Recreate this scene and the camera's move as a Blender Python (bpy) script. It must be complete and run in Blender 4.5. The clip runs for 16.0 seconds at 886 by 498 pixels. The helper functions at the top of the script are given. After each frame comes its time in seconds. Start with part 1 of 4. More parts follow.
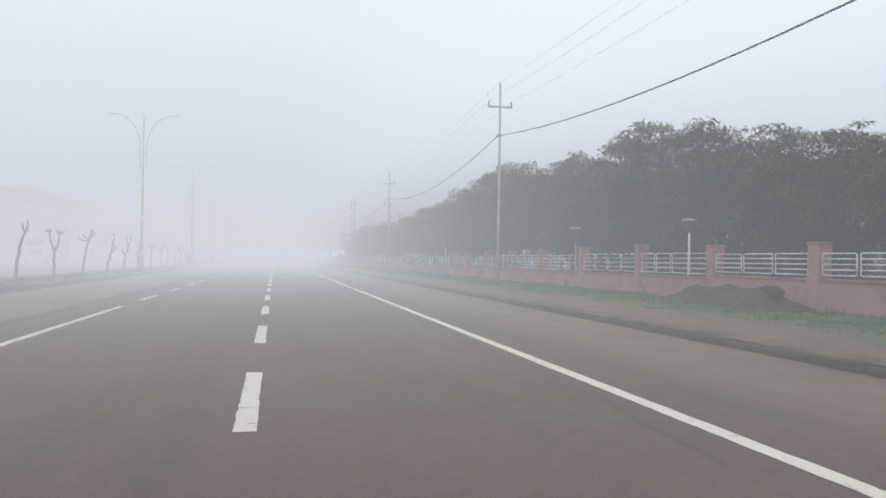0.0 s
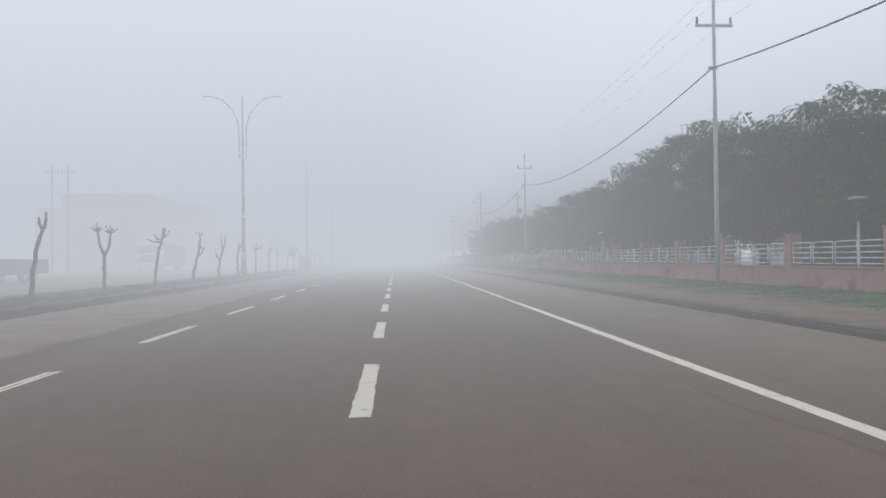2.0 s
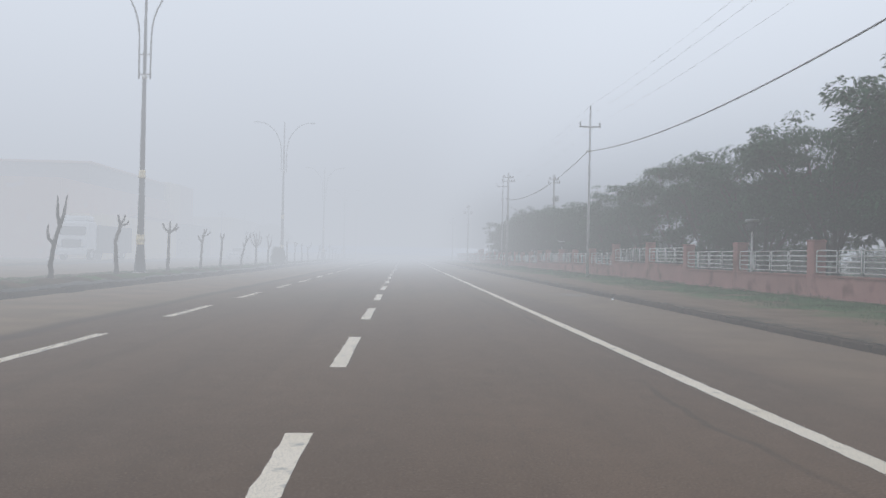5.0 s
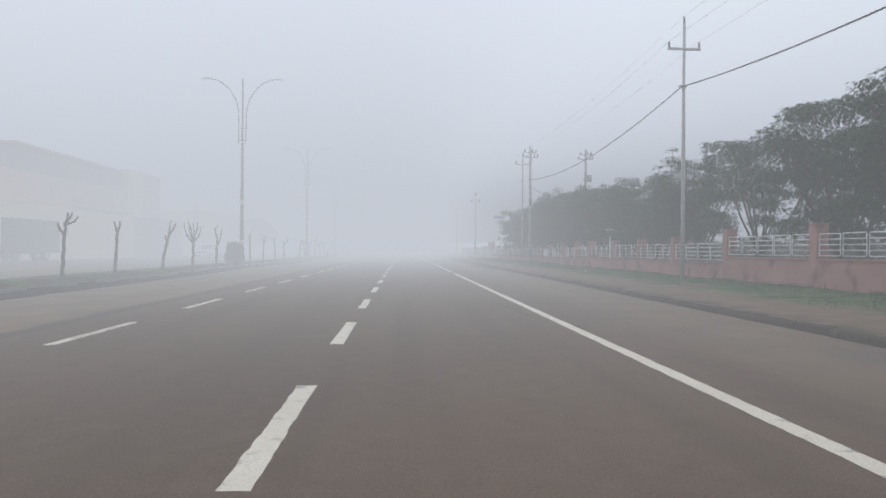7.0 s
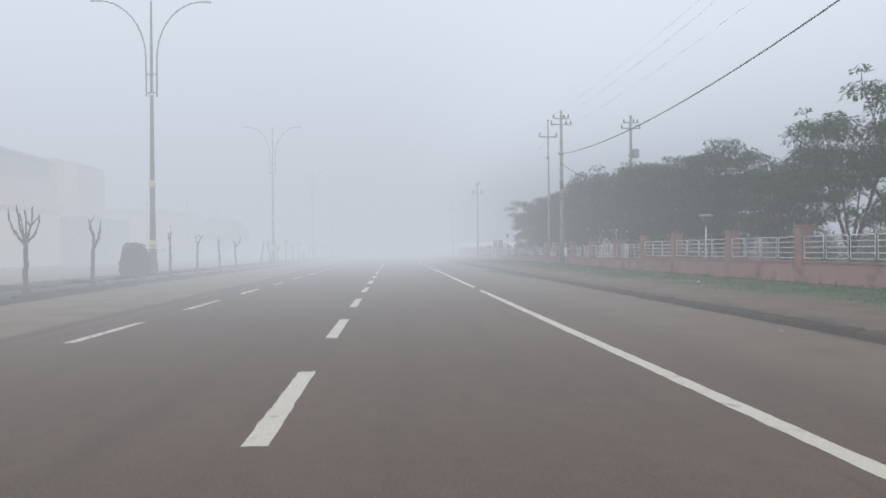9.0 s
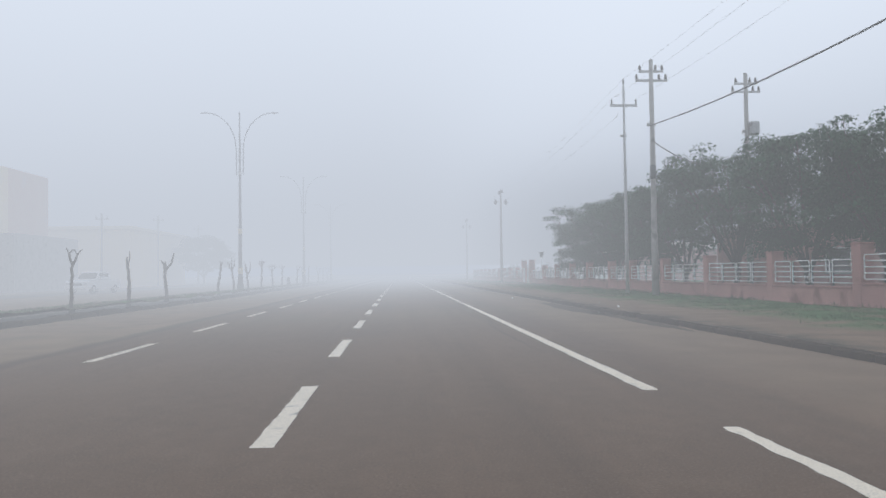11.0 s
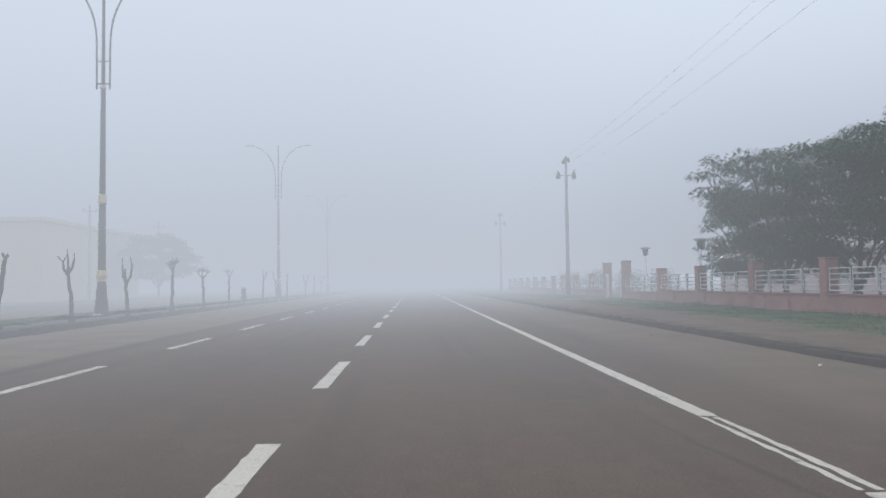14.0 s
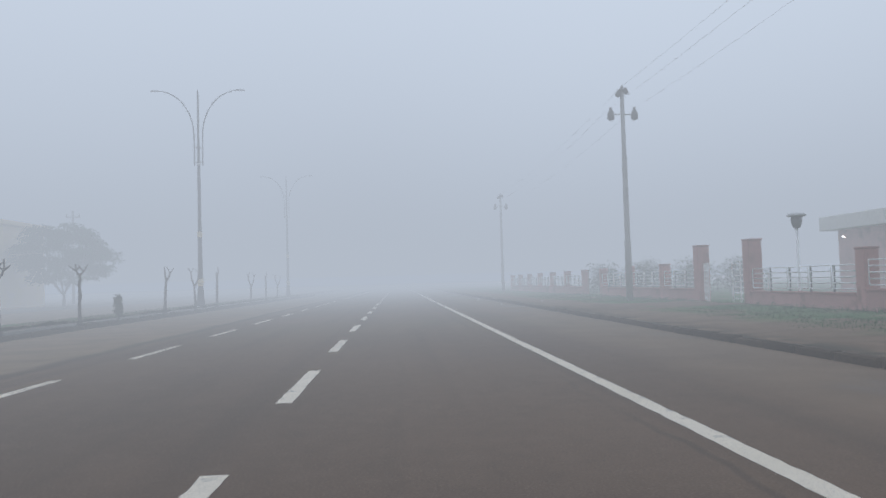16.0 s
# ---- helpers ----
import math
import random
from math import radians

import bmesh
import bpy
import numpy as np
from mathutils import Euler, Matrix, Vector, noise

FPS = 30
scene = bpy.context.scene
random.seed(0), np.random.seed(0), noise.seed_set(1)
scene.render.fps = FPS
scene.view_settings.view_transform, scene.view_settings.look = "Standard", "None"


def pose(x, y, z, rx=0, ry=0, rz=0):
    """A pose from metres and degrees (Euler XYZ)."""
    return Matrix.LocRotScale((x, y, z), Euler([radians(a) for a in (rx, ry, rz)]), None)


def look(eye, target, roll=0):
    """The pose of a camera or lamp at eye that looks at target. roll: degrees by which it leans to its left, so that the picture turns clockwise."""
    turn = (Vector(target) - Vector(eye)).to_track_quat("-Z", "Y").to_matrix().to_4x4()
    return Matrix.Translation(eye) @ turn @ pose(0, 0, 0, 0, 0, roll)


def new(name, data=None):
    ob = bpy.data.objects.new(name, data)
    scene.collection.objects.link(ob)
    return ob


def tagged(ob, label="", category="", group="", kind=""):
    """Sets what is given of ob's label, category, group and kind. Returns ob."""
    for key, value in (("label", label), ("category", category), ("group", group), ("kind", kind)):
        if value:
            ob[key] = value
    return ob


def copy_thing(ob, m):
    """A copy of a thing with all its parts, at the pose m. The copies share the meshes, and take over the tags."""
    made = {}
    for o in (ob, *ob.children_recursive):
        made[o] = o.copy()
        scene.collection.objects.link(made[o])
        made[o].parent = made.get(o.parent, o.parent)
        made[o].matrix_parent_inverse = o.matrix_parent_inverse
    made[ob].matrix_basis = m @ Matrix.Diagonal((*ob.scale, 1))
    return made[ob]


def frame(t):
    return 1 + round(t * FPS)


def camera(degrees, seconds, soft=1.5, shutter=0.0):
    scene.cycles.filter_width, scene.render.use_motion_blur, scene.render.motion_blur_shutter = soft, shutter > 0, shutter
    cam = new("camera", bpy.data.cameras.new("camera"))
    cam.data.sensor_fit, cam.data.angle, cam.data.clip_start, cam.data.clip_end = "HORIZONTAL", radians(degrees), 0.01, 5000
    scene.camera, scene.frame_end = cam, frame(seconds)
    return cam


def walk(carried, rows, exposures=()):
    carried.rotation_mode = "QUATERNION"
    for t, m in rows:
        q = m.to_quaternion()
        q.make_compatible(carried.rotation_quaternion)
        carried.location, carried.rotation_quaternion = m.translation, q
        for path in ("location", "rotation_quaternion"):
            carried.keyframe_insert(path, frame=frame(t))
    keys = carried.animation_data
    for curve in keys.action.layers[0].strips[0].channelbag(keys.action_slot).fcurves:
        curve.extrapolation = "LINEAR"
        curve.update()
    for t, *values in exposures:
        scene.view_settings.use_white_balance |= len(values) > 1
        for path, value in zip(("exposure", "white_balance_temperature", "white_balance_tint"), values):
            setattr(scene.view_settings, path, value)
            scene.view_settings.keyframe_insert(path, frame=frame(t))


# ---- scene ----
# camera: seconds, place, turn to the left, tilt up, lean to the left
cam = camera(60.33, 16.0, soft=1.9)
PATH = [
    (0.0, 0.195, 3.160, 1.295, -12.462, 0.833, 0.817),
    (0.5, 0.203, 5.921, 1.288, -6.789, 1.587, 1.572),
    (1.0, 0.220, 8.722, 1.266, -4.803, 1.551, 0.921),
    (1.5, 0.247, 11.743, 1.265, -4.071, 0.958, 0.201),
    (2.0, 0.296, 15.028, 1.231, -3.525, 0.720, -0.693),
    (2.5, 0.375, 18.419, 1.219, -4.083, 0.573, -0.712),
    (3.0, 0.444, 21.780, 1.250, -3.596, 0.561, 0.278),
    (3.5, 0.507, 25.313, 1.182, -3.136, 0.108, 1.516),
    (4.0, 0.551, 29.028, 1.224, -3.125, 0.310, 1.731),
    (6.5, 0.825, 49.009, 1.198, -2.799, 0.519, 0.193),
    (7.0, 0.847, 53.105, 1.227, -3.020, 0.088, 0.411),
    (7.5, 0.879, 57.219, 1.242, -3.192, -0.226, 0.787),
    (8.0, 0.882, 61.283, 1.238, -3.524, 0.047, 0.631),
    (8.5, 0.869, 65.543, 1.241, -4.127, -0.437, -0.020),
    (9.0, 0.887, 70.097, 1.236, -3.758, 0.110, -0.465),
    (9.5, 0.901, 74.480, 1.234, -3.922, 1.149, -1.015),
    (10.0, 0.931, 78.844, 1.232, -3.375, 1.951, -0.716),
    (12.5, 1.084, 100.561, 1.222, -3.099, 1.627, -1.080),
    (13.0, 1.096, 105.107, 1.179, -3.480, 2.121, -2.237),
    (13.5, 1.078, 109.621, 1.174, -2.200, 2.889, -1.425),
    (14.0, 1.081, 114.319, 1.155, -2.127, 2.654, -0.742),
    (14.5, 1.103, 118.815, 1.213, -2.378, 2.277, -0.862),
    (15.0, 1.112, 123.198, 1.242, -2.782, 1.968, -1.323),
    (15.5, 1.153, 127.929, 1.248, -2.709, 2.603, -0.919),
    (16.0, 1.217, 132.900, 1.214, -3.491, 2.509, -1.678),
]


def eye_row(t, x, y, z, turn, tilt, lean):
    a, b = radians(turn), radians(tilt)
    way = Vector((-math.sin(a) * math.cos(b), math.cos(a) * math.cos(b), math.sin(b)))
    return t, look((x, y, z), Vector((x, y, z)) + 10 * way, lean)


# seconds, stops, white balance
EXPOSURES = [(0.0, 0.2, 6750, 10), (0.6, 0.12, 6720, 10), (1.2, 0.02, 6700, 10), (2.5, 0.0, 6700, 10), (7.0, 0.0, 6700, 10), (10.0, 0.04, 6600, 10), (13.0, 0.0, 6500, 10), (14.3, -0.1, 6420, 10), (15.3, -0.11, 6380, 9), (16.0, -0.26, 6300, 9)]

walk(cam, [eye_row(*r) for r in PATH], exposures=EXPOSURES)

# ---- daylight in fog: the fog itself glows, in place of scattered daylight ----
# the fog fades red slightly sooner than blue
FOG_DENSITY = (0.0246, 0.024, 0.0231)
FOG_ROAD, FOG_HOUSES, FOG_GATE, FOG_WALL, FOG_ALOFT = 0.029, 0.0235, 0.022, 0.011, 0.024
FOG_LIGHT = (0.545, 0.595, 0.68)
# share of that glow kept by the tree belt: shade put into the fog
FOG_SHADE = 0.12
SKY_LIGHT = (0.98, 1.08, 1.23)
world = bpy.data.worlds.new("foggy_sky")
scene.world = world
world.use_nodes = True
wn = world.node_tree
wn.nodes.clear()
w_out = wn.nodes.new("ShaderNodeOutputWorld")
w_back = wn.nodes.new("ShaderNodeBackground")
w_sky = wn.nodes.new("ShaderNodeTexSky")
w_sky.sky_type, w_sky.sun_disc = "NISHITA", False
w_sky.sun_elevation, w_sky.sun_rotation = radians(28), radians(140)
w_back.inputs["Strength"].default_value = 0.1
wn.links.new(w_sky.outputs[0], w_back.inputs["Color"])
wn.links.new(w_back.outputs[0], w_out.inputs["Surface"])
w_abs = wn.nodes.new("ShaderNodeVolumeAbsorption")
w_abs.inputs["Color"].default_value = (*[1 - d / 0.026 for d in FOG_DENSITY], 1)
w_abs.inputs["Density"].default_value = FOG_ALOFT
w_air = wn.nodes.new("ShaderNodeEmission")
w_air.inputs["Color"].default_value = (*[a * d / 0.026 for a, d in zip(FOG_LIGHT, FOG_DENSITY)], 1)
w_air.inputs["Strength"].default_value = FOG_ALOFT
# low fog glows slightly warmer, in place of light off the ground
w_warm = wn.nodes.new("ShaderNodeMix")
w_warm.data_type = "RGBA"
w_warm.inputs[6].default_value = (*[a * d / 0.026 * k for a, d, k in zip(FOG_LIGHT, FOG_DENSITY, (1.006, 0.999, 0.985))], 1)
w_warm.inputs[7].default_value = w_air.inputs["Color"].default_value
wn.links.new(w_warm.outputs[2], w_air.inputs["Color"])
# low down it lies thickest over the road and is thinner over the houses' side; thin by the tree belt, its glow dimmed
# there as painted shade; aloft it is even
w_pos = wn.nodes.new("ShaderNodeNewGeometry")
w_xyz = wn.nodes.new("ShaderNodeSeparateXYZ")
wn.links.new(w_pos.outputs["Position"], w_xyz.inputs[0])
w_drift, w_side, w_low, w_shade, w_under, w_open, w_end, w_belt, w_tint, w_fog, w_lit = (wn.nodes.new("ShaderNodeMapRange") for _ in range(11))
for node, a, b, c, d in ((w_drift, -1.0, 9.5, 0.0, FOG_WALL), (w_side, -15.0, -3.0, FOG_HOUSES, FOG_ROAD), (w_low, 9.0, 13.0, 1.0, 0.0), (w_tint, 0.5, 8.0, 0.0, 1.0), (w_shade, 3.5, 11.0, 0.0, 1.0), (w_under, 5.0, 9.5, 1.0, 0.0), (w_open, 18.0, 26.0, 1.0, 0.0), (w_end, 136.0, 148.0, 1.0, 0.0)):
    node.interpolation_type = "SMOOTHSTEP"
    for key, value in (("From Min", a), ("From Max", b), ("To Min", c), ("To Max", d)):
        node.inputs[key].default_value = value
wn.links.new(w_xyz.outputs["X"], w_side.inputs["Value"])
wn.links.new(w_side.outputs[0], w_drift.inputs["To Min"])
w_belt.inputs["To Min"].default_value, w_belt.inputs["To Max"].default_value = FOG_GATE, FOG_WALL
wn.links.new(w_end.outputs[0], w_belt.inputs["Value"])
wn.links.new(w_belt.outputs[0], w_drift.inputs["To Max"])
wn.links.new(w_xyz.outputs["X"], w_drift.inputs["Value"])
wn.links.new(w_xyz.outputs["Z"], w_low.inputs["Value"])
wn.links.new(w_xyz.outputs["Z"], w_tint.inputs["Value"])
wn.links.new(w_tint.outputs[0], w_warm.inputs[0])
w_fog.inputs["To Min"].default_value = FOG_ALOFT
wn.links.new(w_low.outputs[0], w_fog.inputs["Value"])
wn.links.new(w_drift.outputs[0], w_fog.inputs["To Max"])
wn.links.new(w_fog.outputs[0], w_abs.inputs["Density"])
fog_shade = None
for node, axis in ((w_shade, "X"), (w_open, "X"), (w_end, "Y"), (w_under, "Z")):
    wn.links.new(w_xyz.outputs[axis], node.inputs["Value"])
    if fog_shade is None:
        fog_shade = node.outputs[0]
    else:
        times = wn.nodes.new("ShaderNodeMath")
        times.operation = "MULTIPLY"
        wn.links.new(fog_shade, times.inputs[0])
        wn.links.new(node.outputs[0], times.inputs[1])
        fog_shade = times.outputs[0]
w_lit.inputs["To Min"].default_value, w_lit.inputs["To Max"].default_value = 1.0, FOG_SHADE
wn.links.new(fog_shade, w_lit.inputs["Value"])
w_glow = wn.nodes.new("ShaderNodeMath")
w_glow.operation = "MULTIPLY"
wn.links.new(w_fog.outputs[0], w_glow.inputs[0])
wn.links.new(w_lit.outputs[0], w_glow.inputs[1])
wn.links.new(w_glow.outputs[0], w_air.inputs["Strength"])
world.cycles.volume_step_size = 4.0
w_add = wn.nodes.new("ShaderNodeAddShader")
wn.links.new(w_abs.outputs[0], w_add.inputs[0])
wn.links.new(w_air.outputs[0], w_add.inputs[1])
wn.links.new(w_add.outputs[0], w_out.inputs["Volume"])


# the bright upper sky over the shallow fog: an even deck that reaches past the horizon
deck_mat = bpy.data.materials.new("overcast_sky")
deck_mat.use_nodes = True
deck_mat.node_tree.nodes.clear()
d_out = deck_mat.node_tree.nodes.new("ShaderNodeOutputMaterial")
d_em = deck_mat.node_tree.nodes.new("ShaderNodeEmission")
d_em.inputs["Color"].default_value = (*SKY_LIGHT, 1)
deck_mat.node_tree.links.new(d_em.outputs[0], d_out.inputs["Surface"])
deck_me = bpy.data.meshes.new("backdrop")
deck_me.from_pydata([(-1500, -1500, 16), (1500, -1500, 16), (1500, 1500, 16), (-1500, 1500, 16)], [], [(3, 2, 1, 0)])
deck_me.materials.append(deck_mat)
tagged(new("backdrop", deck_me), "even pale overcast sky above the fog", "sky", kind="structure")


# ---- materials ----
def material(name, colors, scale=3.0, rough=0.8, rough_var=0.1, metal=0.0, bump=0.2, bump_scale=40.0, spots=None, per_object=0.0, per_island=0.0, stretch=(1, 1, 1)):
    """Two colours mixed by coarse noise, fine grain on top, a bump; spots: (colour, scale, amount) of stains."""
    m = bpy.data.materials.new(name)
    m.use_nodes = True
    nt = m.node_tree
    n, l = nt.nodes, nt.links
    bsdf = n["Principled BSDF"]
    geo = n.new("ShaderNodeNewGeometry")
    vec = n.new("ShaderNodeVectorMath")
    vec.operation = "MULTIPLY"
    vec.inputs[1].default_value = stretch
    l.new(geo.outputs["Position"], vec.inputs[0])

    def noise_of(s, detail=4.0):
        t = n.new("ShaderNodeTexNoise")
        t.inputs["Scale"].default_value, t.inputs["Detail"].default_value = s, detail
        l.new(vec.outputs[0], t.inputs["Vector"])
        return t

    def mix_of(a, b, f, blend="MIX"):
        x = n.new("ShaderNodeMix")
        x.data_type, x.blend_type = "RGBA", blend
        for sock, v in ((6, a), (7, b), (0, f)):
            if isinstance(v, bpy.types.NodeSocket):
                l.new(v, x.inputs[sock])
            elif isinstance(v, tuple):
                x.inputs[sock].default_value = (*v, 1)
            else:
                x.inputs[sock].default_value = v
        return x.outputs[2]

    def ramp_of(src, lo, hi):
        r = n.new("ShaderNodeMapRange")
        r.inputs["From Min"].default_value, r.inputs["From Max"].default_value = lo, hi
        l.new(src, r.inputs["Value"])
        return r.outputs[0]

    coarse, fine = noise_of(scale), noise_of(bump_scale, 6.0)
    col = mix_of(tuple(colors[0]), tuple(colors[1]), ramp_of(coarse.outputs[0], 0.3, 0.7))
    col = mix_of(col, mix_of(col, (0.5, 0.5, 0.5), 1.0, "MULTIPLY"), ramp_of(fine.outputs[0], 0.45, 0.85))
    if spots:
        st = noise_of(spots[1], 5.0)
        col = mix_of(col, tuple(spots[0]), ramp_of(st.outputs[0], 0.72 - spots[2], 0.8 - spots[2] * 0.6))
    if per_object or per_island:
        hv = n.new("ShaderNodeHueSaturation")
        mr = n.new("ShaderNodeMapRange")
        amount = per_object or per_island
        mr.inputs["To Min"].default_value, mr.inputs["To Max"].default_value = 1 - amount, 1 + amount
        if per_object:
            l.new(n.new("ShaderNodeObjectInfo").outputs["Random"], mr.inputs["Value"])
        else:
            l.new(geo.outputs["Random Per Island"], mr.inputs["Value"])
        l.new(mr.outputs[0], hv.inputs["Value"])
        l.new(col, hv.inputs["Color"])
        col = hv.outputs[0]
    l.new(col, bsdf.inputs["Base Color"])
    r = n.new("ShaderNodeMapRange")
    r.inputs["To Min"].default_value, r.inputs["To Max"].default_value = max(rough - rough_var, 0.03), min(rough + rough_var, 1)
    l.new(coarse.outputs[0], r.inputs["Value"])
    l.new(r.outputs[0], bsdf.inputs["Roughness"])
    bsdf.inputs["Metallic"].default_value = metal
    bsdf.inputs["Specular IOR Level"].default_value = 0.12 if rough >= 0.8 else 0.5
    if bump:
        b = n.new("ShaderNodeBump")
        b.inputs["Strength"].default_value, b.inputs["Distance"].default_value = bump, 0.01
        l.new(fine.outputs[0], b.inputs["Height"])
        l.new(b.outputs[0], bsdf.inputs["Normal"])
    return m


def asphalt_material():
    """Grey-brown worn asphalt; sandy dust on both shoulders, long tyre streaks, cracks and damp patches."""
    m = bpy.data.materials.new("asphalt")
    m.use_nodes = True
    n, l = m.node_tree.nodes, m.node_tree.links
    bsdf = n["Principled BSDF"]
    geo = n.new("ShaderNodeNewGeometry")
    sep = n.new("ShaderNodeSeparateXYZ")
    l.new(geo.outputs["Position"], sep.inputs[0])

    def tex(s, stretch=(1, 1, 1), detail=4.0, kind="ShaderNodeTexNoise"):
        v = n.new("ShaderNodeVectorMath")
        v.operation = "MULTIPLY"
        v.inputs[1].default_value = stretch
        l.new(geo.outputs["Position"], v.inputs[0])
        t = n.new(kind)
        t.inputs["Scale"].default_value = s
        if "Detail" in t.inputs:
            t.inputs["Detail"].default_value = detail
        l.new(v.outputs[0], t.inputs["Vector"])
        return t

    def span(src, a, b, c=0.0, d=1.0, smooth=False):
        r = n.new("ShaderNodeMapRange")
        if smooth:
            r.interpolation_type = "SMOOTHSTEP"
        for k, v in (("From Min", a), ("From Max", b), ("To Min", c), ("To Max", d)):
            r.inputs[k].default_value = v
        l.new(src, r.inputs["Value"])
        return r.outputs[0]

    def calc(op, a, b):
        x = n.new("ShaderNodeMath")
        x.operation = op
        for k, v in ((0, a), (1, b)):
            if isinstance(v, bpy.types.NodeSocket):
                l.new(v, x.inputs[k])
            else:
                x.inputs[k].default_value = v
        return x.outputs[0]

    def mix(a, b, f, blend="MIX"):
        x = n.new("ShaderNodeMix")
        x.data_type, x.blend_type = "RGBA", blend
        for sock, v in ((6, a), (7, b), (0, f)):
            if isinstance(v, bpy.types.NodeSocket):
                l.new(v, x.inputs[sock])
            elif isinstance(v, tuple):
                x.inputs[sock].default_value = (*v, 1)
            else:
                x.inputs[sock].default_value = v
        return x.outputs[2]

    grain = tex(55, detail=3.0)
    patch = tex(0.35, (1, 0.4, 1))
    streak = tex(1.6, (1, 0.03, 1), 3.0)
    wob = tex(0.5, (0.3, 1, 1))
    edge = calc("ADD", sep.outputs["X"], span(wob.outputs[0], 0, 1, -0.22, 0.22))
    col = mix((0.1056, 0.0668, 0.0432), (0.1424, 0.0903, 0.0580), span(patch.outputs[0], 0.32, 0.68))
    col = mix(col, (0.1618, 0.1043, 0.0676), span(tex(1.1, (1, 0.6, 1), 5.0).outputs[0], 0.5, 0.72, 0.0, 0.3))
    col = mix(col, (0.0863, 0.0555, 0.0363), span(tex(0.8, (1, 0.35, 1), 5.0).outputs[0], 0.54, 0.7, 0.0, 0.25))
    mottle = tex(4.5, (1, 0.8, 1), 5.0)
    col = mix(col, (0.1795, 0.1294, 0.0939), span(mottle.outputs[0], 0.52, 0.72, 0.0, 0.22))
    col = mix(col, (0.0728, 0.0475, 0.0323), span(mottle.outputs[0], 0.46, 0.3, 0.0, 0.22))
    col = mix(col, (0.0808, 0.0521, 0.0345), span(streak.outputs[0], 0.5, 0.75, 0.0, 0.6))
    col = mix(col, (0.0535, 0.0387, 0.0293), span(grain.outputs[0], 0.53, 0.72, 0.0, 0.6))
    col = mix(col, (0.2098, 0.1547, 0.1142), span(grain.outputs[0], 0.44, 0.28, 0.0, 0.6))
    left = span(edge, -4.55, -5.0, smooth=True)
    right = span(edge, 4.2, 5.6, 0.0, 0.6, smooth=True)
    dust = mix((0.2232, 0.1556, 0.1020), (0.1710, 0.1202, 0.0796), span(tex(0.9).outputs[0], 0.35, 0.65))
    dust = mix(dust, (0.0800, 0.0586, 0.0431), span(grain.outputs[0], 0.55, 0.85, 0.0, 0.5))
    col = mix(col, dust, calc("MAXIMUM", left, right))
    seam = calc("MULTIPLY", span(edge, -4.4, -4.6), span(edge, -4.95, -4.75))
    col = mix(col, (0.0598, 0.0446, 0.0331), calc("MULTIPLY", seam, 0.55))
    damp = calc("MULTIPLY", span(tex(0.28, (1, 0.5, 1)).outputs[0], 0.52, 0.68, smooth=True), span(edge, 4.4, 6.2))
    col = mix(col, mix(col, (0.5, 0.48, 0.46), 1.0, "MULTIPLY"), calc("MULTIPLY", damp, 0.8))
    # a long wandering crack beside the edge line, open in places
    crack = calc("ABSOLUTE", calc("ADD", sep.outputs["X"], span(tex(0.22, (0.2, 1, 1), 6.0).outputs[0], 0.2, 0.8, -3.55, -2.75)), 0.0)
    crack = calc("MULTIPLY", span(crack, 0.05, 0.015), span(tex(0.09, (0.2, 1, 1)).outputs[0], 0.48, 0.56))
    col = mix(col, (0.0330, 0.0271, 0.0224), calc("MULTIPLY", crack, 0.35))
    l.new(col, bsdf.inputs["Base Color"])
    rough = calc("SUBTRACT", span(patch.outputs[0], 0.2, 0.8, 0.82, 0.94), calc("MULTIPLY", damp, 0.4))
    l.new(rough, bsdf.inputs["Roughness"])
    bsdf.inputs["Specular IOR Level"].default_value = 0.2
    b = n.new("ShaderNodeBump")
    b.inputs["Strength"].default_value, b.inputs["Distance"].default_value = 0.5, 0.006
    l.new(grain.outputs[0], b.inputs["Height"])
    l.new(b.outputs[0], bsdf.inputs["Normal"])
    return m


def paint_material():
    """Road paint, chalky white to cream, chipped through to the asphalt."""
    m = material("road_paint", ((0.73, 0.64, 0.51), (0.8, 0.71, 0.59)), 0.6, 0.7, 0.1, 0, 0.3, 90, ((0.3, 0.28, 0.25), 5.0, 0.13), 0.05)
    return m


